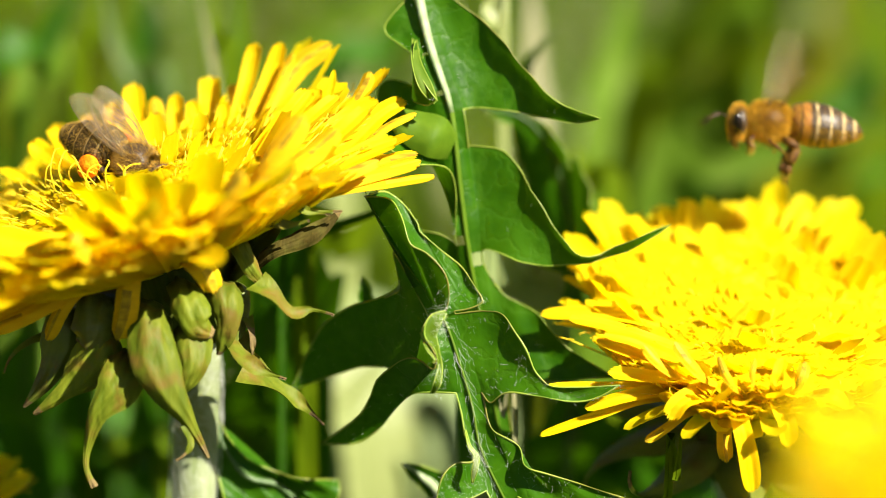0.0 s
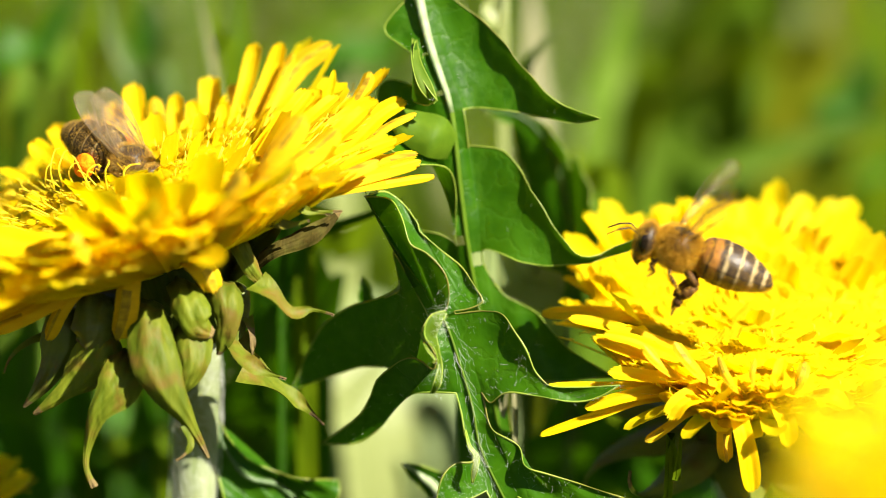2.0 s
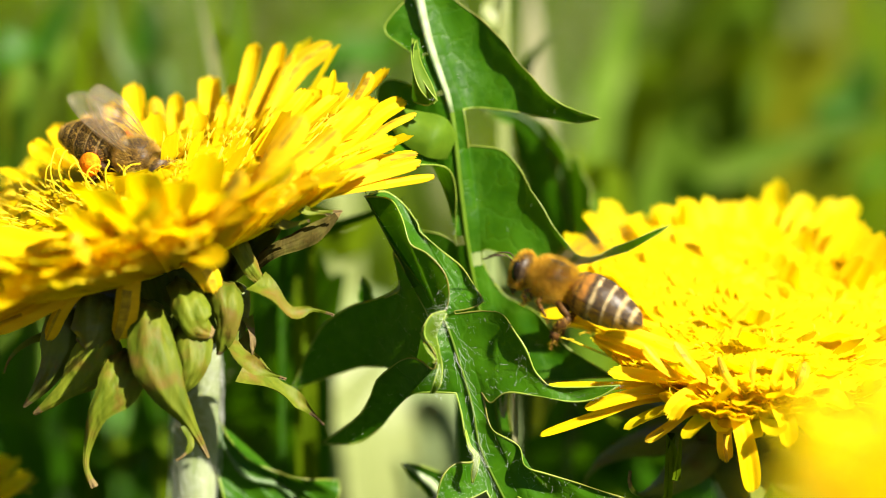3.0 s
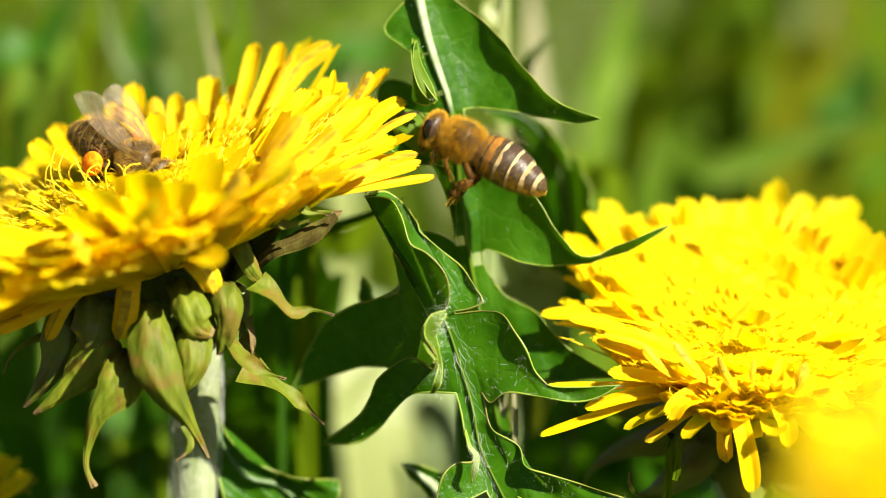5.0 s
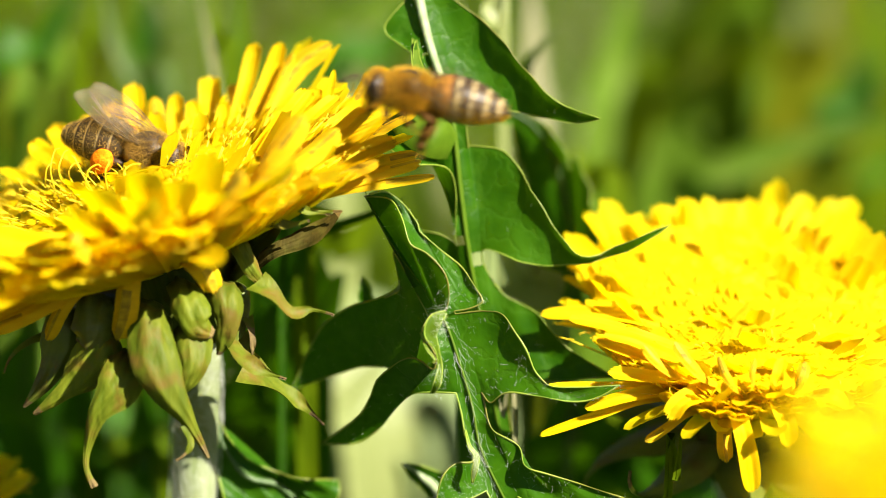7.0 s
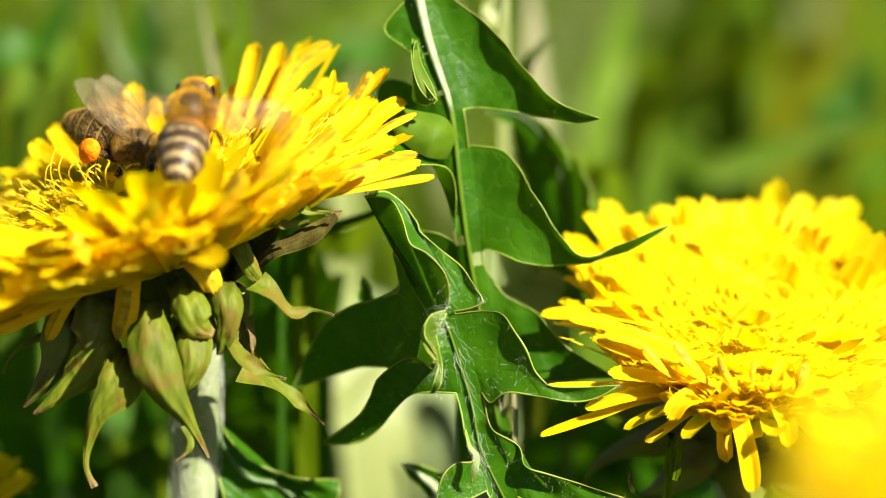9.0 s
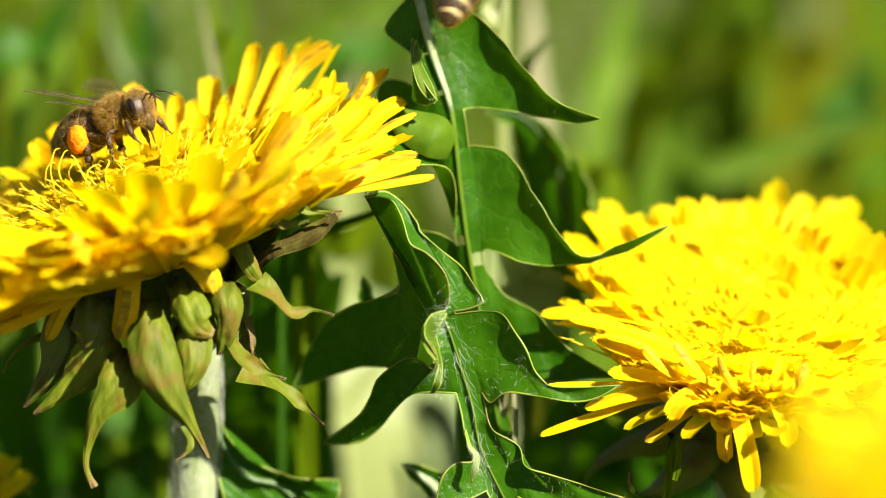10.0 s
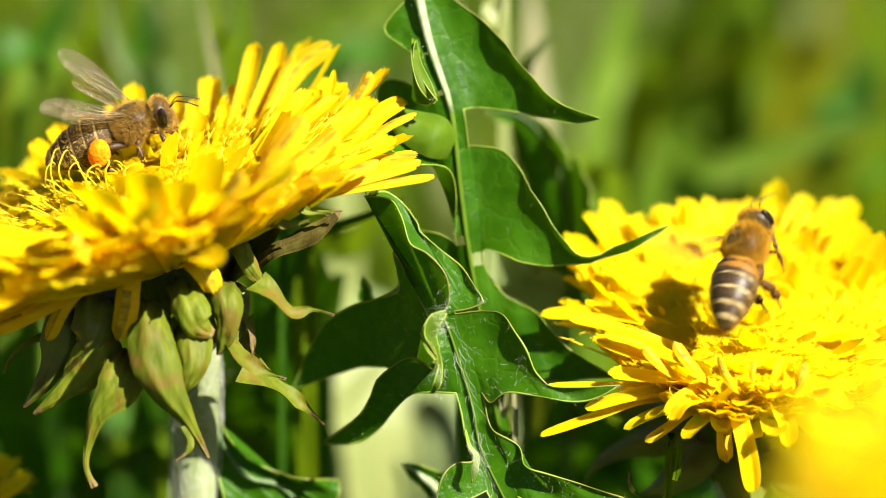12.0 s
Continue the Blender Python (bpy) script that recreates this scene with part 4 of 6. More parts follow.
for k, (points, width, under, roll) in enumerate((
        ([at(28.7, -14.5, 2), at(20.3, -14.7, -2), at(14.8, -16.5, -3), at(9.6, -18.3, -3)], 1.2, False, 20),
        ([at(28.1, -14.2, 1), at(22.0, -13.9, -3), at(18.1, -14.5, -4), at(14.0, -15.7, -4)], 1.6, False, 15),
        ([at(28.1, -13.8, 1), at(22.0, -13.4, -2), at(16.4, -13.5, -3), at(10.4, -13.5, -3)], 1.2, False, 0),
        ([at(28.1, -13.4, 1), at(23.1, -12.9, -4), at(19.2, -12.5, -5), at(16.3, -12.2, -5)], 1.9, False, 0),
        ([at(28.1, -12.4, 1), at(22.0, -11.3, -4), at(18.1, -10.1, -5), at(14.8, -8.7, -5)], 1.7, False, 0),
        ([at(27.6, -11.3, 1), at(20.9, -9.1, -3), at(16.4, -7.7, -3), at(12.4, -6.9, -3)], 1.8, False, -10),
        ([at(26.4, -9.4, 2), at(19.2, -6.9, 2), at(14.2, -6.4, 2), at(9.7, -6.5, 2)], 2.0, False, 0),
        ([at(26.4, -12.2, 0), at(21.4, -10.2, -5), at(18.7, -9.0, -6), at(15.9, -8.4, -6)], 1.6, False, 10),
        ([at(28.1, -14.4, -1), at(25.3, -14.4, -6), at(23.4, -15.1, -7), at(22.3, -16.7, -7)], 2.6, False, 0),
        ([at(27.6, -14.8, 1), at(24.2, -15.9, -3), at(22.0, -17.5, -3), at(19.9, -18.9, -3)], 1.3, True, 0),
        ([at(28.7, -14.4, -1), at(27.8, -16.6, -5), at(27.7, -18.8, -5), at(27.9, -20.9, -5)], 1.9, True, 0),
        ([at(28.1, -14.3, -2), at(29.1, -16.9, -7), at(29.9, -20.2, -7), at(30.4, -23.8, -6)], 2.4, False, 0),
        ([at(32.6, -14.4, -2), at(33.1, -15.5, -7), at(33.7, -17.2, -7), at(34.0, -19.3, -6)], 2.4, False, 0),
        ([at(30.3, -14.7, -3), at(28.9, -13.7, -8), at(27.8, -12.4, -9), at(27.1, -10.6, -8)], 1.0, True, 20),
        ([at(31.6, -14.5, -3), at(30.8, -13.5, -8), at(30.4, -12.2, -9), at(30.7, -10.8, -8)], 0.8, True, 10),
        ([at(28.1, -13.8, -2), at(25.9, -12.6, -7), at(24.2, -11.1, -8), at(22.8, -9.2, -8)], 1.6, True, 0),
        ([at(26.4, -13.8, -1), at(23.1, -12.4, -6), at(21.2, -11.1, -7), at(19.8, -9.5, -7)], 1.5, True, 0),
        ([at(33.7, -14.7, -3), at(34.5, -13.8, -8), at(35.3, -12.4, -9), at(35.6, -11.1, -8)], 1.5, True, 0),
        ([at(32.6, -14.4, -3), at(32.8, -13.3, -9), at(33.0, -12.2, -10), at(33.4, -10.8, -9)], 1.4, False, 0),
        ([at(34.8, -14.4, -3), at(37.0, -14.4, -8), at(38.7, -14.7, -9), at(39.8, -15.5, -8)], 2.0, False, 0))):
    strap(SECOND, points, width * 0.86, under, 0.45, roll, 400 + k)
flower("yellow dandelion head close to the camera",
       at(54.8, -31.6, -98), plan_way(0.0, 0.95, -0.2), 150, 0.60, bracts=[(k * 40, 4, 15) for k in range(9)],
       stalk=2.0, seed=3, styles=60)
flower("yellow dandelion low beside the stalk",
       at(-55.5, -28.8, 12), plan_way(0.1, 0.95, -0.2), 140, 0.62, bracts=[(k * 40, 4, 15) for k in range(9)],
       stalk=2.0, seed=4, styles=60)


# ---- bees ----
def bee_matter(name, colour, second, rough, spec=0.5, grain=3000):
    return material(name, colour, second, rough=rough, spec=spec, grain=grain, bump=0.2)


CHITIN = bee_matter("bee_dark", (0.028, 0.017, 0.009), (0.06, 0.036, 0.016), 0.42, 0.35)
AMBER = bee_matter("bee_amber", (0.31, 0.13, 0.018), (0.18, 0.075, 0.012), 0.42)
BAND = bee_matter("bee_pale_band", (0.46, 0.35, 0.17), (0.22, 0.16, 0.07), 0.8, 0.2, 1500)
BAND_DULL = bee_matter("bee_grey_band", (0.30, 0.23, 0.11), (0.16, 0.12, 0.06), 0.6)
SHELL = bee_matter("bee_abdomen_brown", (0.026, 0.016, 0.006), (0.055, 0.034, 0.012), 0.6, 0.2)
FUZZ = material("bee_fuzz", (0.82, 0.49, 0.035), (0.62, 0.36, 0.018), rough=0.6, through_light=0.42, grain=2600)
GREYFUZZ = material("bee_grey_fuzz", (0.66, 0.43, 0.075), (0.34, 0.21, 0.035), rough=0.6, through_light=0.42, grain=2600)
EYE_BLACK = material("bee_eye", (0.010, 0.006, 0.004), rough=0.10, spec=0.35)
LEG = bee_matter("bee_leg", (0.13, 0.055, 0.015), (0.06, 0.028, 0.01), 0.5)
LEG_GOLD = bee_matter("bee_leg_golden", (0.10, 0.042, 0.005), (0.035, 0.015, 0.003), 0.6, 0.2)
LEG_DARK = bee_matter("bee_leg_dark", (0.025, 0.015, 0.008), (0.06, 0.03, 0.012), 0.5, 0.3)
POLLEN = material("pollen_orange", (0.82, 0.23, 0.003), (0.68, 0.15, 0.002), spec=0.1, rough=0.85, grain=2500, bump=0.6)
VEINS = material("wing_vein", (0.10, 0.07, 0.03), rough=0.4)


def wing_matter(shine, tint):
    m = bpy.data.materials.new("wing_membrane")
    m.use_nodes = True
    n, l = m.node_tree.nodes, m.node_tree.links
    clear = n.new("ShaderNodeBsdfTransparent")
    clear.inputs["Color"].default_value = (0.92, 0.85, 0.62, 1)
    gloss = n.new("ShaderNodeBsdfGlossy")
    gloss.inputs["Roughness"].default_value = 0.24
    gloss.inputs["Color"].default_value = (1, 0.88, 0.62, 1)
    haze = n.new("ShaderNodeBsdfTranslucent")
    haze.inputs["Color"].default_value = (0.80, 0.62, 0.26, 1)
    rel, noi = n.new("ShaderNodeBump"), n.new("ShaderNodeTexNoise")
    noi.inputs["Scale"].default_value = 900
    rel.inputs["Strength"].default_value, rel.inputs["Distance"].default_value = 0.5, 0.0002
    l.new(noi.outputs[0], rel.inputs["Height"])
    l.new(rel.outputs[0], gloss.inputs["Normal"])
    a, b = n.new("ShaderNodeMixShader"), n.new("ShaderNodeMixShader")
    a.inputs[0].default_value, b.inputs[0].default_value = shine, tint
    l.new(clear.outputs[0], a.inputs[1])
    l.new(gloss.outputs[0], a.inputs[2])
    l.new(a.outputs[0], b.inputs[1])
    l.new(haze.outputs[0], b.inputs[2])
    l.new(b.outputs[0], n["Material Output"].inputs["Surface"])
    return m


WING, BEATING = wing_matter(0.17, 0.14), wing_matter(0.07, 0.06)


def fuzz_on(bm, centre, radii, count, length, rng, rear=-1.0, front=1.0, around=(0.0, 2 * math.pi), bald=0.0, bare_sides=False):
    """Hair over an ellipsoid; bald: how much of its top is thinly haired."""
    for _ in range(count):
        s = rng.uniform(rear, front)
        a = rng.uniform(*around)
        c = math.sqrt(max(0, 1 - s * s))
        nrm = Vector((s / radii[0], c * math.cos(a) / radii[1], c * math.sin(a) / radii[2])).normalized()
        if bald and nrm.z > 1 - bald and abs(s) < 0.55 and rng.random() < 0.85:
            continue
        if bare_sides and abs(nrm.y) > 0.88:
            continue
        p = Vector((centre[0] + s * radii[0], centre[1] + c * math.cos(a) * radii[1], centre[2] + c * math.sin(a) * radii[2])) * 1.0
        d = (nrm + Vector((rng.gauss(-0.15, 0.3), rng.gauss(0, 0.3), rng.gauss(0, 0.3)))).normalized() * length * rng.uniform(0.5, 1.2)
        side = d.cross(Vector((rng.gauss(0, 1), rng.gauss(0, 1), rng.gauss(0, 1)))).normalized() * 0.010
        q = [bm.verts.new(v) for v in (p - side, p + side, p + d * 0.6 + side * 0.7, p + d, p + d * 0.6 - side * 0.7)]
        bm.faces.new(q)


def wing_mesh(length, width, name, matter):
    """A wing along +y from its hinge, front edge towards +x, with raised veins."""
    bm = bmesh.new()

    def outline(s):
        half = width / 2 * ((0.16 + 0.84 * (s / 0.64) ** 0.85) if s < 0.64 else max(0.0, 1 - ((s - 0.64) / 0.36) ** 2.6) ** 0.5)
        lead = width * (0.04 + 0.06 * math.sin(math.pi * s) - 0.30 * max(0, s - 0.6))
        return lead + 0.45 * half, lead - 1.5 * half
    rows = []
    for i in range(19):
        s = 1 - (1 - i / 18) ** 1.5
        f, r = outline(s)
        rows.append([Vector((f + (r - f) * k / 6, s * length, 0.05 * math.sin(k * 1.3) + 0.10 * math.sin(3 * s))) for k in range(7)])
    sheet(bm, rows, lambda i, j: 0)
    net = bmesh.new()
    for k0, k1, s0, s1 in ((0, 0, 0.02, 0.96), (1, 2, 0.05, 0.75), (2, 5, 0.05, 0.7), (1, 4, 0.3, 0.85), (3, 6, 0.1, 0.5), (2, 5, 0.45, 0.9)):
        pts = []
        for q in range(9):
            s = s0 + (s1 - s0) * q / 8
            f, r = outline(s)
            k = k0 + (k1 - k0) * (q / 8) ** 1.3
            pts.append(Vector((f + (r - f) * k / 6, s * length, 0.03 + 0.05 * math.sin(k * 1.3) + 0.10 * math.sin(3 * s))))
        tube(net, pts, [0.042 - 0.02 * q / 8 for q in range(9)], sides=4)
    return mesh_of(name, bm, matter), mesh_of("vein_net", net, VEINS)


LEGS = []


def leg(parent, name, hip, knee, ankle, foot, thick, matter, label=""):
    bm = bmesh.new()
    hip, knee, ankle, foot = (Vector(p) for p in (hip, knee, ankle, foot))
    tube(bm, (hip, hip.lerp(knee, 0.5), knee), (thick * 0.7, thick, thick * 0.75), sides=8)
    tube(bm, (knee, knee.lerp(ankle, 0.6), ankle), (thick * 0.6, thick * 1.15, thick * 0.9), sides=8)
    wide = 1.05 if name == "hind_leg" else 0.7
    tube(bm, (ankle, ankle.lerp(foot, 0.15), ankle.lerp(foot, 0.45), ankle.lerp(foot, 0.52), foot), (thick * 0.5, thick * wide, thick * wide * 0.9, thick * 0.3, thick * 0.22), sides=8)
    rng = random.Random(int(hip.x * 100 + hip.y * 1000))
    hair = bmesh.new()
    for a, b, r in ((hip, knee, 1.0), (knee, ankle, 1.1), (ankle, foot, 0.55)):
        for _ in range(70):
            out = Vector((rng.gauss(0, 1), rng.gauss(0, 1), rng.gauss(0, 1)))
            out = (out - (b - a).normalized() * out.dot((b - a).normalized())).normalized()
            p = a.lerp(b, rng.random()) + out * thick * r * 0.8
            q = p + out * rng.uniform(0.15, 0.4) + (b - a).normalized() * rng.uniform(0.1, 0.3)
            side = (b - a).cross(out).normalized() * 0.015
            hair.faces.new([hair.verts.new(v) for v in (p - side, p + side, q)])
    d = (foot - ankle).normalized()
    for g in (-1, 1):
        tube(bm, (foot, foot + d * 0.25 + Vector((0, 0.2 * g, 0.05))), (thick * 0.2, 0.02), sides=5)
    made = part(name, bm, matter, parent, label)
    LEGS.append((made, parent, name, hip.copy()))
    part("bristles", hair, FUZZ, made, "short golden bristles", kind="stuff")
    return made


def bee(label, hanging, pollen, seed, fuzz, amber):
    """A honeybee, head along +x, back along +z, in parts. Returns the thing and its wings."""
    rng = random.Random(seed)
    ob = thing("honeybee", Vector((0, 0, 0)), label, "bee", "honeybees")
    bm = bmesh.new()
    ball(bm, (2.2, 0, 0.1), (2.15, 1.95, 1.88))
    thorax = part("thorax", bm, CHITIN, ob, "dark thorax under brown fur")
    bm = bmesh.new()
    fuzz_on(bm, (2.2, 0, 0.1), (2.15, 1.95, 1.88), 17000, 0.62 if amber else 0.5, rng, bald=0.12 if amber else 0.16)
    part("fur", bm, fuzz, thorax, "brownish golden fur", kind="stuff")
    # head: a flattened wedge with the mouth pointing down
    bm = bmesh.new()
    ball(bm, (5.2, 0, -0.3), (1.0, 1.66, 1.8), shape=lambda s, a: 1 - 0.22 * max(0, -math.sin(a)) ** 2)
    tube(bm, ((5.1, 0, -0.9), (5.3, 0, -1.7), (5.4, 0, -2.3), (5.3, 0, -2.7)), (1.0, 0.8, 0.5, 0.2), sides=12)
    skull = part("skull", bm, CHITIN, ob, "dark brown hairy face")
    bm = bmesh.new()
    fuzz_on(bm, (5.2, 0, -0.25), (1.02, 1.40, 1.80), 6000, 0.36, rng, bare_sides=True)
    fuzz_on(bm, (5.4, 0, -1.4), (0.75, 0.85, 0.9), 1200, 0.28, rng)
    part("fur", bm, fuzz, skull, "short brown hair", kind="stuff")
    for g in (-1, 1):
        bm = bmesh.new()
        ball(bm, (0, 0, 0), (0.42, 0.34, 0.98), rings=10, sides=14)
        part("eye", bm, EYE_BLACK, skull, "glossy black compound eye").matrix_basis = pose(0.00542, 0.00150 * g, -0.0002, 0, 14, 18 * g)
        bm = bmesh.new()
        tube(bm, ((5.9, 0.35 * g, 0.0), (6.9, 0.6 * g, 0.5), (7.1, 0.65 * g, 0.52)), (0.07, 0.07, 0.08), sides=6)
        tube(bm, ((7.1, 0.65 * g, 0.52), (8.0, 0.85 * g, 0.1), (8.9, 1.0 * g, -0.7)), (0.075, 0.08, 0.065), sides=6)
        part("antenna", bm, LEG_DARK, skull, "thin dark elbowed antenna")
    bm = bmesh.new()
    reach = 4.0 if pollen else 2.9
    tube(bm, ((5.3, 0, -2.3), (5.3, 0, -2.7), (5.1, 0, -reach)), (0.22, 0.16, 0.05), sides=6)
    part("tongue", bm, AMBER, skull, "reddish brown tongue")
    # abdomen: overlapping rings, each dark at the rear and pale at the front
    def girth(x):
        s = (0.3 - x) / 7.6
        return (2.22 if amber else 2.3) * math.sin(math.pi * min(1, max(0.0, s) ** 0.66 * 0.84 + 0.10)) ** 0.66 * (1 if s < 0.6 else 1 - 0.75 * (s - 0.6) ** 1.2)
    cuts = (0.3, -0.7, -2.0, -3.4, -4.7, -5.9, -7.1)
    for k, (x0, x1) in enumerate(zip(cuts, cuts[1:])):
        bm = bmesh.new()
        rows = []
        for q in range(7):
            x = x0 + 0.15 + (x1 - x0 - 0.25) * q / 6
            r = girth(x) * (1.0 + 0.05 * (q / 6)) + 0.01
            if k == 5 and q >= 4:
                r *= (0.85, 0.6, 0.12)[q - 4]
            sag = -0.45 * ((0.3 - x) / 7.4) ** 2
            rows.append([Vector((x + (0.22 * noise.noise(Vector((2.5 * math.cos(a), 2.5 * math.sin(a), x * 3 + seed))) if 0 < q < 6 else 0),
                                 r * math.cos(a), 0.1 + sag + r * 0.95 * math.sin(a))) for a in (2 * math.pi * j / 28 for j in range(29))])
        pale = 1 if k >= (2 if amber else 1) else 0
        ring = sheet(bm, rows, lambda i, j: (2 if (amber and ((k == 0 and i < 5) or (k == 1 and 0 < i < 4))) else (1 if (pale and i < (3 if amber and k > 3 else 2)) else 0)))
        part("abdomen_ring", bm, [CHITIN if amber else SHELL, BAND if amber else BAND_DULL, AMBER], ob, "dark ring with a pale hair band" if pale else ("amber ring" if amber else "dark ring"))
    bm = bmesh.new()
    for k, (x0, x1) in enumerate(zip(cuts, cuts[1:])):
        # a dense band of swept-back hair at the front of each ring, thinner behind and on the belly
        for _ in range(1500 if amber else 1500):
            f = rng.random() ** (1.2 if amber else 2.2)
            a = rng.uniform(0, 2 * math.pi)
            x = x0 - 0.1 + (x1 - x0 + 0.2) * f
            r = girth(x) * (1.0 + 0.05 * f) * (1 if k < 5 or f < 0.5 else 1 - 0.9 * (f - 0.5))
            sag = -0.45 * ((0.3 - x) / 7.4) ** 2
            p = Vector((x, r * math.cos(a), 0.1 + sag + r * 0.95 * math.sin(a)))
            out = Vector((0, math.cos(a), math.sin(a)))
            long = 0.36 if math.sin(a) < -0.1 or k == 0 else (0.16 if amber else 0.20)
            if amber and math.sin(a) > -0.1 and k > 0 and rng.random() < 0.8:
                continue
            d = (Vector((-1, 0, 0)) + out * rng.uniform(0.2, 0.8) + Vector((0, rng.gauss(0, 0.2), rng.gauss(0, 0.2)))).normalized() * long * rng.uniform(0.6, 1.3)
            side = d.cross(out).normalized() * 0.010
            bm.faces.new([bm.verts.new(v) for v in (p - side, p + side, p + d * 0.6 + side * 0.6, p + d, p + d * 0.6 - side * 0.6)])
    part("abdomen_fur", bm, fuzz, ob, "thin pale hair", kind="stuff")
    wings = []
    for g in (-1, 1):
        for name, size, hinge in (("forewing", (8.7, 2.9), (2.6, 1.2, 1.3)), ("hindwing", (5.6, 2.1), (1.5, 1.15, 1.2))):
            skin, net = wing_mesh(*size, name, BEATING if amber else WING)
            w = part(name, skin, None, ob, "clear veined wing")
            v = part("vein_net", net, None, w, "fine brown veins", kind="stuff")
            if g < 0:
                for o in (w, v):
                    o.data.transform(Matrix.Diagonal((1, -1, 1, 1)))
            w.location = Vector((hinge[0], hinge[1] * g, hinge[2])) * 0.001
            wings.append((w, g, name))
    for g in (-1, 1):
        if hanging:
            leg(ob, "foreleg", (3.6, 0.8 * g, -1.3), (4.2, 1.2 * g, -2.0), (3.6, 1.0 * g, -2.6), (3.9, 0.8 * g, -3.2), 0.20, LEG)
            leg(ob, "middle_leg", (2.4, 1.0 * g, -1.5), (2.3, 2.3 * g, -1.9), (1.5, 2.8 * g, -2.4), (0.7, 3.0 * g, -3.0), 0.20, LEG_GOLD)
            leg(ob, "hind_leg", (0.9, 1.0 * g, -1.4), (-0.7, 1.3 * g + 0.15, -2.3), (0.2, 1.2 * g, -4.0), (0.1, 0.9 * g, -5.9), 0.46, LEG_GOLD)
        else:
            leg(ob, "foreleg", (3.6, 0.9 * g, -1.2), (4.6, 2.0 * g, -1.2), (4.9, 2.3 * g, -2.6), (5.4, 2.3 * g, -3.5), 0.27, LEG_DARK)
            leg(ob, "middle_leg", (2.4, 1.1 * g, -1.4), (2.3, 2.4 * g, -1.3), (2.1, 2.7 * g, -2.8), (1.9, 2.8 * g, -3.9), 0.30, LEG_DARK)
            hind = leg(ob, "hind_leg", (1.2, 1.1 * g, -1.4), (-0.8, 2.4 * g, -0.5), (-1.2, 2.4 * g, -2.4), (-1.2, 2.5 * g, -3.8), 0.40, LEG_DARK)
            if pollen:
                bm = bmesh.new()
                ball(bm, (0, 0, 0), (1.1, 0.9, 1.4), shape=lambda s, a: 1 + 0.06 * math.sin(5 * a + 3 * s))
                part("pollen_pellet", bm, POLLEN, hind, "orange pollen load").matrix_basis = pose(-0.0014, 0.0026 * g, -0.0007, 0, 25, 0)
    for o in ob.children_recursive:
        o.data.transform(Matrix.Scale(1.03, 4))
        o.location = o.location * 1.03
    return ob, wings


VISITOR, VISITOR_WINGS = bee("foraging honeybee with orange pollen on the dandelion", False, True, 21, GREYFUZZ, False)
FLIER, FLIER_WINGS = bee("golden brown striped honeybee in flight", True, False, 22, FUZZ, True)


# ---- grass and distance ----
def blade(bm, foot, tip, width, bow, rng):
    """A tapering folded grass blade."""
    mid = foot.lerp(tip, 0.55) + bow
    along = (tip - foot).normalized()
    side = along.cross(Vector((rng.gauss(0, 0.5), -1, rng.gauss(0, 0.3)))).normalized()
    keel = along.cross(side).normalized()
    rows = []
    for i in range(9):
        s = i / 8
        p = bezier((foot, mid, tip), s)
        h = width / 2 * (1 - s ** 2.2) * (0.7 + 0.5 * math.sin(math.pi * s)) + 0.05
        rows.append([p - side * h + keel * h * 0.35, p, p + side * h + keel * h * 0.35])
    sheet(bm, rows)


def bent_blade(name, label, matter, points, width, tilt=0.0, point=True, taper=3.0):
    """A long blade through a few plan points, down to the ground. tilt: how far its face turns up to the sky, degrees."""
    points = [Vector(p) for p in points]
    root = Vector((points[-1].x, points[-1].y + 5, -3))
    points.append(root)
    ob = thing(name, root, label, "grass", "tall grass blades")
    bm = bmesh.new()
    rows = []
    for i in range(23):
        s = (i / 22) ** 1.5
        p = spline(points, s)
        along = (spline(points, min(1, s + 0.03)) - spline(points, max(0, s - 0.03))).normalized()
        side = along.cross(AWAY).normalized()
        fold = along.cross(side).normalized()
        side = side * math.cos(radians(tilt)) + fold * math.sin(radians(tilt))
        fold = along.cross(side).normalized()
        h = width / 2 * min(1, s * taper + 0.05 * taper / 3 if point else math.sqrt(s * 9) + 0.05)
        rows.append([p - side * h + fold * h * 0.3, p, p + side * h + fold * h * 0.3])
    sheet(bm, rows)
    part("blade", bm, matter, ob, shift=root)
    bm = bmesh.new()
    tube(bm, [row[1] for row in rows], [0.04 + 0.035 * width * min(1, k / 10) for k in range(len(rows))], sides=5)
    part("midrib", bm, VEIN_DULL if matter in (LEAF, BLADE_BLUE) else matter, ob, shift=root)


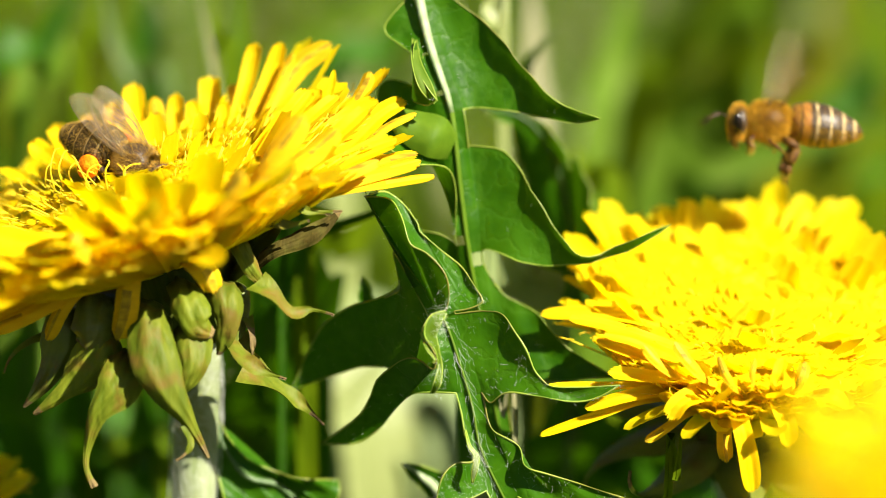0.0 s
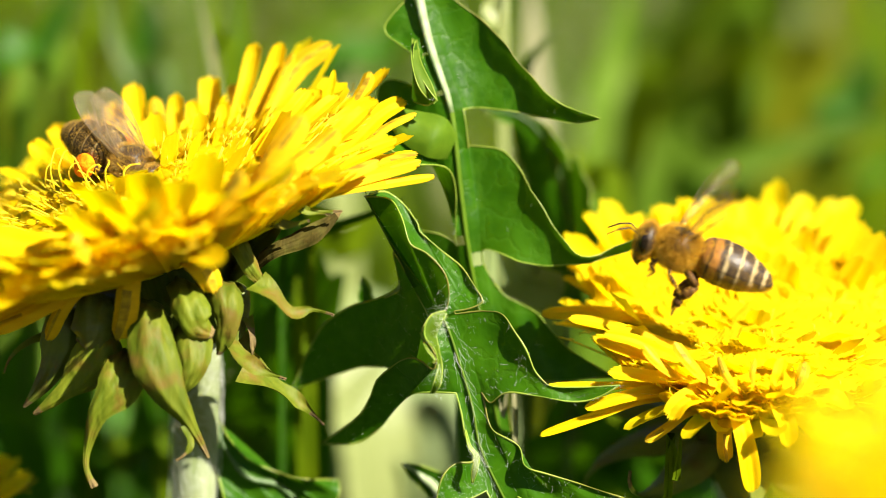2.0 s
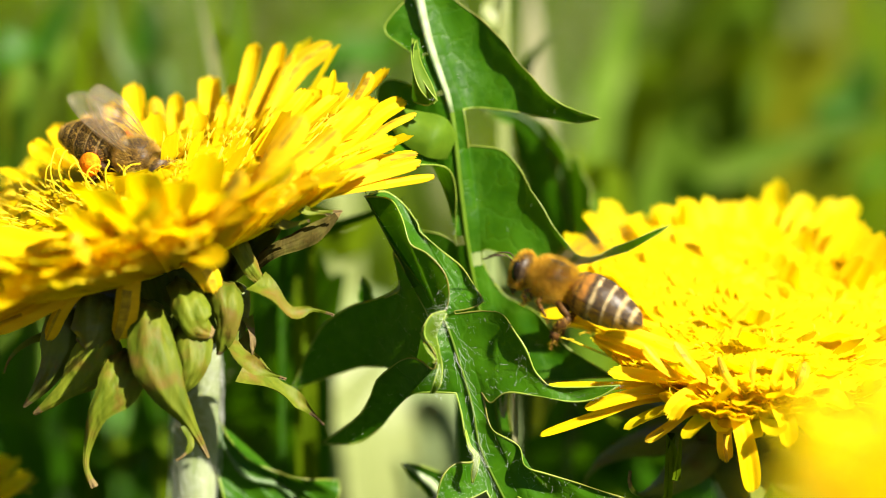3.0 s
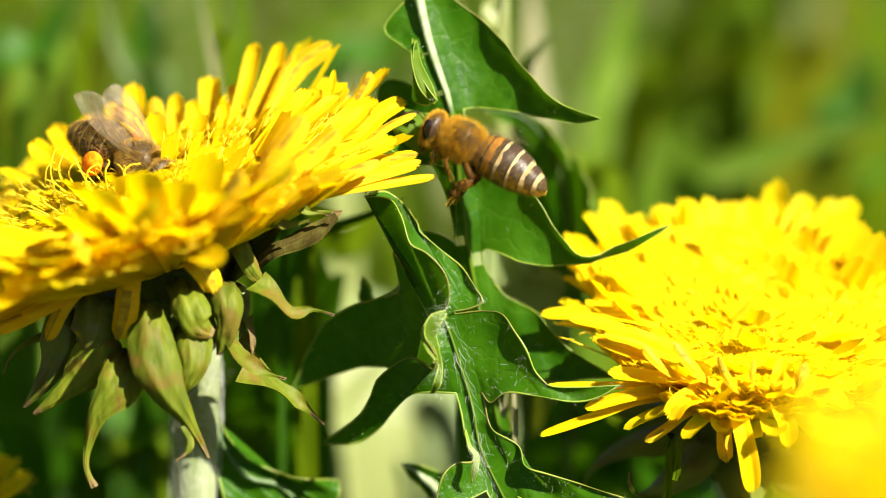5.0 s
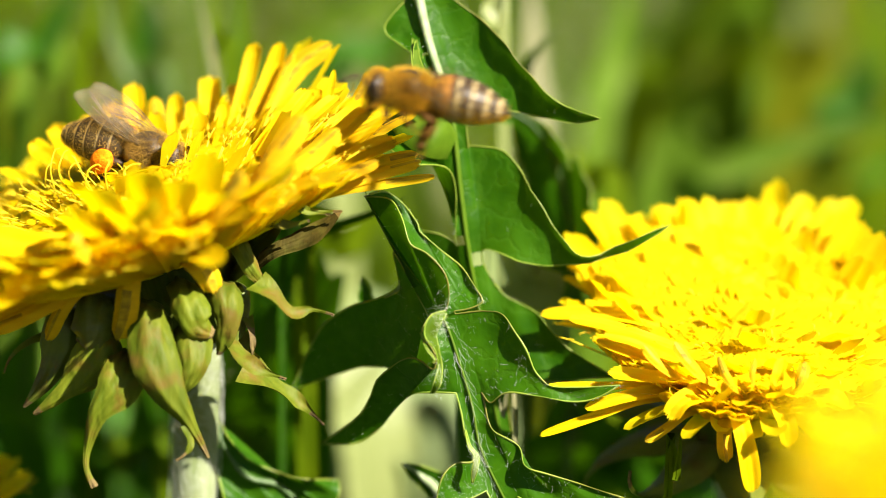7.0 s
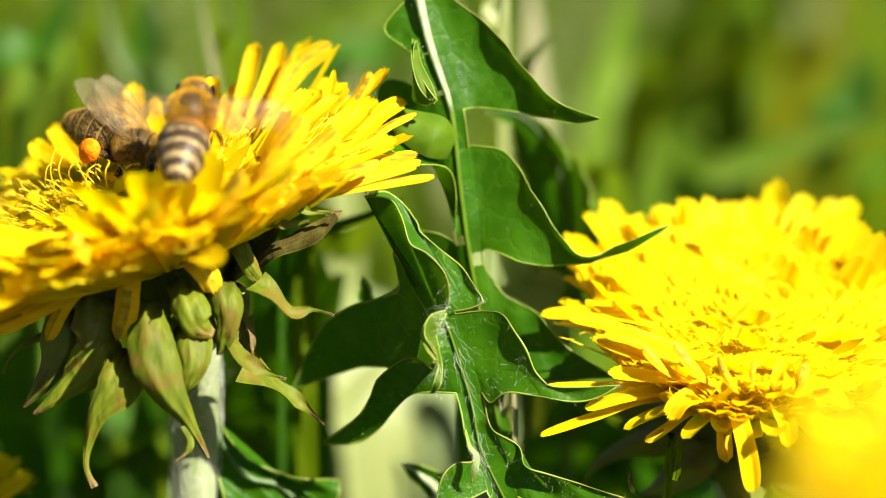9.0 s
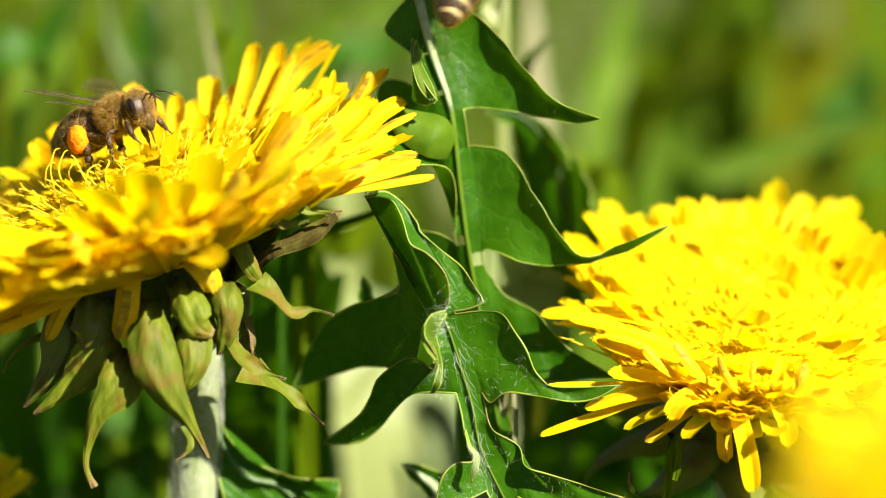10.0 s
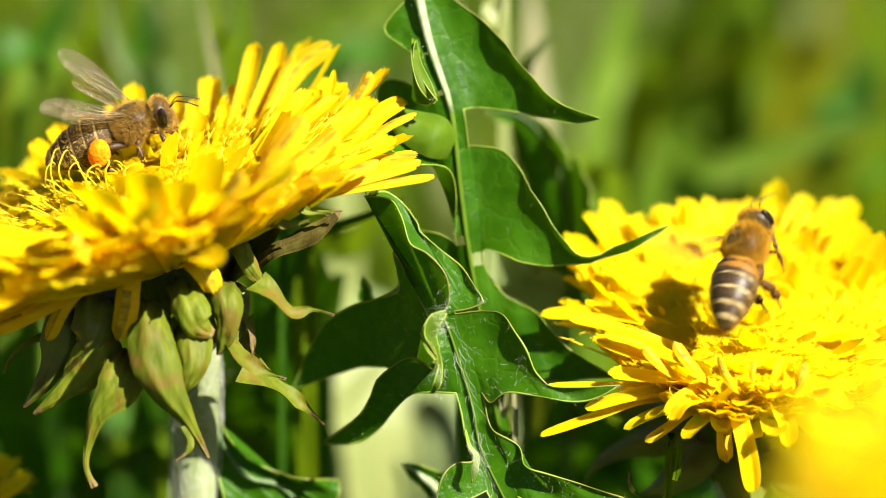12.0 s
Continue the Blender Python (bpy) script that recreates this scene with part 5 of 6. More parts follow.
for label, matter, points, width, tilt in (
        ("olive grass blade in soft focus", LEAF_MID, [at(-37.0, 21.2, 70), at(-38.3, 17.3, 70), at(-41.9, 8.4, 70)], 2.6, -35),
        ("dark bluish green grass blade", LEAF, [at(-35.8, 26.2, 80), at(-39.7, 18.4, 80), at(-45.2, 10.6, 80)], 6, 30),
        ("bit of grass at the side", LEAF_MID, [at(-41.9, 21.7, 80), at(-43.0, 18.9, 80), at(-44.7, 11.7, 80)], 2.4, -30),
        ("bright green grass blade upright", BLADE, [at(-34.0, 26.7, 60), at(-34.7, 20.6, 60), at(-35.8, 10.1, 60)], 2.6, -45),
        ("bluish curved grass blade", BLADE_BLUE, [at(-33.3, 25.6, 75), at(-32.2, 20.6, 75), at(-29.9, 16.2, 75), at(-25.8, 10.1, 75)], 2.4, -15),
        ("dark grass blade behind the bee", LEAF, [at(-29.0, 25.6, 90), at(-28.7, 20.1, 90), at(-28.0, 7.8, 90)], 5, 25),
        ("thin brownish grass stalk", BLADE_DRY, [at(-24.0, 25.6, 45), at(-23.0, 20.6, 45), at(-21.8, 13.4, 45), at(-20.8, 2.3, 45)], 0.7, 0),
        ("narrow sunlit grass blade upright", BLADE, [at(-22.9, 26.2, 50), at(-21.8, 19.5, 50), at(-20.8, 10.6, 50)], 1.8, -40),
        ("upright green grass blade behind", BLADE, [at(-19.6, 26.2, 75), at(-19.9, 18.9, 75), at(-20.8, 7.8, 75)], 3, -30),
        ("broad pale green grass blade", LEAF_MID, [at(-3.0, 26.7, 150), at(-10.2, 20.6, 150), at(-19.1, 13.4, 150), at(-22.4, 2.3, 150)], 9, -20),
        ("dark grass blade across the meadow", LEAF, [at(-1.3, 25.1, 110), at(-5.8, 19.5, 110), at(-12.4, 10.1, 110)], 5, 35),
        ("dry straw stalk behind the leaf", BLADE_DRY, [at(8.6, 26.7, 85), at(8.8, 17.8, 85), at(8.7, 7.8, 85), at(4.8, -8.8, 85)], 4.6, -25),
        ("small grey-green grass tip", BLADE_BLUE, [at(11.2, 21.4, 30), at(8.4, 18.4, 32), at(7.8, 13.9, 36), at(8.1, 6.2, 40)], 1.5, 0),
        ("tall light green grass blade", LEAF_MID, [at(19.2, 27.8, 140), at(16.4, 17.8, 140), at(14.8, 6.2, 140)], 6, -30),
        ("green blade in half shade", BLADE, [at(26.4, 25.6, 150), at(23.1, 18.4, 150), at(19.2, 7.8, 150)], 10, 60),
        ("olive sunlit grass blade", BLADE_OLIVE, [at(28.7, 26.2, 260), at(25.1, 20.6, 260), at(22.0, 13.4, 260)], 11, -40),
        ("green grass blade leaning over", BLADE, [at(34.2, 27.8, 155), at(32.6, 22.3, 155), at(28.7, 15.6, 155)], 9, 60),
        ("olive brown curled grass blade", BLADE_OLIVE, [at(39.2, 22.3, 150), at(36.4, 17.3, 150), at(33.7, 13.4, 150)], 8, -10),
        ("yellow-green grass blade at the side", BLADE, [at(40.9, 26.7, 220), at(42.3, 19.5, 220), at(42.6, 10.1, 220)], 11, -45),
        ("soft pale grass blade lying across", LEAF_MID, [at(49.8, 13.9, 118), at(35.3, 10.5, 116), at(27.0, 7.8, 113), at(20.3, 5.3, 110)], 5, -20),
        ("broad green grass blade in the sun", LEAF_MID, [at(32.0, 17.3, 170), at(27.6, 12.6, 170), at(22.0, 7.8, 170)], 10, -30),
        # next two: shade is painted by using the dark leaf green on grass
        ("broad blade, shade put in as dark leaf green", LEAF, [at(43.1, 18.4, 190), at(40.1, 13.4, 190), at(36.4, 7.3, 190)], 15, 40),
        ("bent grass blade, shade put in as dark leaf green", LEAF, [at(47.6, 7.8, 190), at(35.3, 6.7, 190), at(25.9, 3.9, 190)], 8, 40),
        ("pale grass blade lit by the sun", LEAF_PALE, [at(-5.2, 22.3, 120), at(-7.2, 19.5, 120), at(-10.2, 13.4, 120)], 6, -40),
        ("yellow-green grass blade behind the leaf", BLADE, [at(12.6, 10.1, 60), at(14.2, 6.2, 60), at(17.0, -1.6, 60)], 4, -40),
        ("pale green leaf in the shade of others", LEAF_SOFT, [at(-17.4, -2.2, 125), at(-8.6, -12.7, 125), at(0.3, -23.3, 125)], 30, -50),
        ("dull pale leaf behind the curled leaf", LEAF_PALE, [at(-15.8, -6.6, 84), at(-10.8, -13.8, 84), at(-6.6, -22.7, 84)], 13, -40),
        ("yellow-green leaf lit by the sun", BLADE, [at(-35.2, -18.3, 100), at(-31.1, -20.8, 100), at(-25.8, -24.4, 100)], 11, -50),
        ("soft green leaf in the light", LEAF_MID, [at(-42.4, -5.5, 105), at(-40.2, -9.9, 105), at(-37.4, -15.5, 105)], 11, -45),
        ("soft green leaf beyond the stalk", BLADE, [at(-19.7, -11.1, 100), at(-18.3, -15.5, 100), at(-17.4, -21.6, 100)], 7, -45),
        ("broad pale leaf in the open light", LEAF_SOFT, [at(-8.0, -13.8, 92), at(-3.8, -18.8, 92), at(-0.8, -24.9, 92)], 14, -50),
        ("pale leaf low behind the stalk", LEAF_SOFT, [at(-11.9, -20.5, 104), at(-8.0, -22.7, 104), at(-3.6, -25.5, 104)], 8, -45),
        ("yellow-green leaf low in the grass", BLADE, [at(-34.1, -18.3, 50), at(-30.8, -20.8, 50), at(-27.4, -23.8, 50)], 4, -55),
        ("green leaf beside the stalk", LEAF_MID, [at(-17.4, -17.7, 50), at(-18.6, -19.9, 50), at(-20.2, -23.8, 50)], 3, -40),
        ("pale bit of leaf by the stalk", LEAF_PALE, [at(-20.2, -19.4, 60), at(-18.8, -21.3, 60), at(-17.4, -23.8, 60)], 2.5, -45),
        ("olive blade behind the flower", BLADE, [at(-5.8, 3.9, 60), at(-9.7, 0.6, 60), at(-14.1, -3.8, 60)], 5, -30),
        ("pale fuzzy leaf tip at the top", LEAF_PALE, [at(6.7, 26.2, 22), at(4.3, 23.9, 22), at(5.1, 21.7, 22), at(5.9, 17.8, 26)], 1.6, -30),
        ("small dark pointed leaf tip", LEAF, [at(-8.0, -2.7, 12), at(-7.7, -3.9, 12), at(-6.6, -6.1, 13), at(2.0, -12.2, 14)], 1.5, 0),
        ("thin dry stalk behind the leaf", BLADE_DRY, [at(5.6, -14.3, 5), at(5.9, -16.6, 5), at(7.1, -19.9, 6)], 0.45, -20),
        # brown blade added where red-brown soil shows between the leaves
        ("brown blade standing for reddish soil", DRY, [at(-2.4, -15.0, 95), at(-1.6, -17.0, 95), at(-1.0, -19.0, 95)], 3, -40),
        ("olive grass stalk by the leaf", BLADE, [at(-12.9, 3.4, 22), at(-13.0, -8.8, 22), at(-13.0, -23.3, 22)], 1.7, 0),
        ("thin dark stem behind the bracts", LEAF, [at(-3.6, 5.1, 10), at(-6.9, 3.5, 12), at(-12.4, 1.2, 16), at(-15.8, -4.4, 18)], 0.9, 0),
        ("dark olive grass stalk", BLADE, [at(-14.4, -1.6, 26), at(-14.1, -11.6, 26), at(-13.6, -23.3, 26)], 1.6, 0)):
    bent_blade("grass_blade", label, matter, points, width, tilt)

# dark leaves put in where the ground behind the flowers lies in shade
for points, width in (([at(-40.2, -6.6, 22), at(-41.3, -14.4, 45), at(-40.2, -25.5, 70)], 7), ([at(-35.2, -8.8, 30), at(-35.2, -17.7, 50), at(-34.1, -25.5, 75)], 6),
                      ([at(-16.9, -5.5, 22), at(-17.4, -14.4, 40), at(-16.9, -25.5, 60)], 8), ([at(-20.2, -6.6, 40), at(-20.2, -14.4, 60), at(-21.3, -25.5, 80)], 12),
                      ([at(-9.7, -2.2, 35), at(-12.4, -7.7, 45), at(-13.3, -14.4, 55)], 7), ([at(-14.9, 3.1, 38), at(-13.8, -3.3, 45), at(-14.4, -11.6, 60)], 9), ([at(-13.7, 4.6, 45), at(-15.7, 0.2, 50), at(-16.9, -6.5, 60)], 6), ([at(12.6, -13.3, 26), at(13.1, -18.8, 45), at(12.0, -25.5, 70)], 13),
                      ([at(19.8, -14.4, 30), at(19.2, -19.9, 50), at(18.7, -25.5, 75)], 12), ([at(-29.7, -13.8, 36), at(-29.1, -19.9, 50), at(-28.6, -25.5, 70)], 5),
                      ([at(25.3, -15.5, 34), at(25.9, -21.1, 55), at(25.9, -25.5, 75)], 12)):
    bent_blade("dandelion_leaf", "dark green dandelion leaf added for the shade below", LEAF, points, width, 10)
# light through this lobe is put in as a pale leaf colour
bent_blade("dandelion_leaf", "leaf lobe, pale for the light coming through it", LEAF_SOFT,
           [at(12.0, -4.1, 18), at(8.1, -3.1, 18), at(4.3, -2.1, 18)], 5.4, -35, False)
bent_blade("grass_blade", "narrow green grass blade tip in focus", BLADE,
           [at(23.3, -17.9, -3), at(23.3, -19.4, -3), at(23.1, -21.1, -3), at(22.8, -23.0, -2), at(22.0, -25.5, 0)], 0.9, -15, True, 1.7)
rng = random.Random(78)
# more dark leaves scattered to supply the shade low in the background
for _ in range(34):
    x, y, h = rng.uniform(-75, 75), rng.uniform(45, 170), rng.uniform(45, 88)
    foot = Vector((x, y, 0))
    lean = Vector((rng.gauss(0, 0.5), rng.gauss(-0.1, 0.35), 0)) * h
    if -30 < x + lean.x < 4:
        continue
    bent_blade("dandelion_leaf", "dark green dandelion leaf added to darken the meadow", LEAF,
               [foot + lean + Vector((0, 0, h)), foot + lean * 0.6 + Vector((0, 0, h * 0.8)), foot + lean * 0.2 + Vector((0, 0, h * 0.35))],
               rng.uniform(9, 16), rng.uniform(-40, 40))
rng = random.Random(79)
for k in range(80):
    y = rng.uniform(120, 300)
    x, h = rng.uniform(-1, 1) * (55 + 0.2 * y), rng.uniform(60, 150) * (0.8 + y / 800)
    foot = Vector((x, y, 0))
    lean = Vector((rng.gauss(0.1, 0.45), rng.gauss(0, 0.25), 0)) * h
    matter, label = rng.choice(((BLADE, "tall green grass blade in soft focus"), (BLADE, "tall green grass blade in soft focus"),
                                (BLADE_OLIVE, "olive green grass blade in soft focus"), (BLADE_BLUE, "bluish grass blade in soft focus")))
    bent_blade("grass_blade", label, matter, [foot + lean + Vector((0, 0, h * 0.96)), foot + lean * 0.55 + Vector((0, 0, h * 0.75)),
                                              foot + lean * 0.15 + Vector((0, 0, h * 0.35))], rng.uniform(3, 7), rng.uniform(-60, 60))
rng = random.Random(77)
for matter, share, label in ((BLADE, 1500, "sunlit green meadow grass"), (BLADE_BLUE, 420, "bluish green meadow grass"), (BLADE_DRY, 120, "dry straw among the grass")):
    bm = bmesh.new()
    for _ in range(share):
        y = 60 + 1500 * rng.random() ** 1.5
        x = rng.uniform(-1, 1) * (70 + 0.26 * (y + 250)) * (1.0 if y < 400 else 1.0 + (y - 400) / 700)
        h = rng.uniform(35, 110) * (1 if y > 150 else 0.7)
        foot = Vector((x, y, -4))
        tip = foot + Vector((rng.gauss(0, 0.5) * h, rng.gauss(0, 0.4) * h, h))
        blade(bm, foot, tip, rng.uniform(3, 7), Vector((rng.gauss(0, 8), rng.gauss(0, 8), 10)), rng)
    for _ in range(share * 7):
        # the meadow goes on beside and behind the camera, short where the camera stands
        a, d = rng.uniform(0, 2 * math.pi), 160 + 3600 * rng.random() ** 2.0
        x, y = d * math.sin(a), d * math.cos(a) - 240
        if 40 < y < 400 and abs(x) < 80 + 0.27 * (y + 250):
            continue
        h = rng.uniform(30, 95) if d > 450 else rng.uniform(18, 45)
        foot = Vector((x, y, -4))
        tip = foot + Vector((rng.gauss(0, 0.5) * h, rng.gauss(0, 0.4) * h, h))
        blade(bm, foot, tip, rng.uniform(3, 7), Vector((rng.gauss(0, 8), rng.gauss(0, 8), 10)), rng)
    tagged(new("meadow_grass", mesh_of("meadow_grass", bm, matter)), label, "grass", kind="stuff")


# ---- what moves ----
def bee_pose(hx, hy, tx, ty, w, dw, ux, uy, uw):
    """A bee from the plan places of its head and tail, its depth, how much nearer (-) its head is, and its back's way."""
    head, tail = at(hx, hy, w + dw / 2), at(tx, ty, w - dw / 2)
    f = (head - tail).normalized()
    up = RIGHT * ux + UP * uy + AWAY * uw
    up = (up - f * up.dot(f)).normalized()
    left = up.cross(f)
    m = Matrix((f, left, up)).transposed().to_4x4()
    middle = (head * 7.1 + tail * 6.0) / 13.1
    m.translation = middle * 0.001
    return m


def wing_pose(ob, g, stroke, sweep, pitch):
    """Hinge pose: stroke lifts the wing, sweep swings it back, pitch turns its surface."""
    return (Matrix.Translation(ob.location) @ Matrix.Rotation(radians(sweep * g), 4, "Z")
            @ Matrix.Rotation(radians(stroke * g), 4, "X") @ Matrix.Rotation(radians(pitch), 4, "Y"))


def motions():
    walk(VISITOR, [(t, bee_pose(*r)) for t, *r in (
        (0, -27.2, 6.9, -37.5, 11.9, -1, -6, 0.35, 0.8, -0.75),
        (0.5, -27.2, 6.9, -37.1, 11.9, -1, -6, 0.35, 0.8, -0.75),
        (1.0, -27.3, 6.7, -36.8, 11.7, -1, -6.5, 0.35, 0.8, -0.75),
        (1.5, -27.6, 6.7, -36.3, 11.8, -1, -7, 0.35, 0.8, -0.75),
        (2.0, -27.8, 6.4, -37.3, 12.2, -1, -7, 0.35, 0.8, -0.75),
        (2.5, -27.6, 7.5, -37.6, 12.6, -1, -6, 0.35, 0.8, -0.75),
        (3.2, -26.8, 7.6, -37.5, 11.7, -1, -6, 0.35, 0.8, -0.75),
        (4.8, -27.0, 7.1, -36.7, 12.2, -1, -7, 0.35, 0.8, -0.75),
        (5.5, -26.8, 6.9, -36.7, 11.9, -1, -7, 0.35, 0.8, -0.75),
        (6.0, -27.0, 6.9, -36.8, 12.5, -1, -7, 0.35, 0.8, -0.75),
        (6.5, -26.0, 8.3, -37.2, 12.3, -1, -4, 0.25, 0.85, -0.6),
        (7.0, -25.6, 8.7, -37.2, 11.7, -1, -4, 0.25, 0.85, -0.6),
        (7.2, -25.7, 8.7, -37.2, 11.7, -1, -4, 0.25, 0.85, -0.6),
        (8.8, -27.6, 8.2, -36.7, 12.0, -1, -7, 0.25, 0.85, -0.6),
        (9.2, -26.6, 9.1, -37.7, 14.5, -1, -6, 0.25, 0.85, -0.6),
        (9.4, -26.9, 9.8, -38.3, 14.5, -1, -6, 0.25, 0.85, -0.6),
        (9.5, -27.7, 10.9, -38.7, 13.9, -1, -7, 0.0, 1.0, -0.3),
        (9.6, -29.0, 13.1, -39.1, 11.2, -1, -8, 0.0, 1.0, -0.3),
        (9.8, -28.8, 14.1, -38.8, 9.9, -1, -9, 0.0, 1.0, -0.3),
        (10.0, -28.7, 14.8, -38.9, 9.7, -1, -9, 0.0, 1.0, -0.3),
        (10.5, -28.4, 14.9, -39.4, 9.4, -1, -8, 0.0, 1.0, -0.3),
        (11.0, -28.8, 15.2, -40.5, 8.9, -1, -5, -0.2, 0.95, -0.4),
        (11.5, -28.1, 14.8, -40.6, 8.0, -1, -3, -0.2, 0.95, -0.4),
        (12.0, -26.4, 14.1, -39.8, 8.4, -1, -2, -0.2, 0.95, -0.4))])
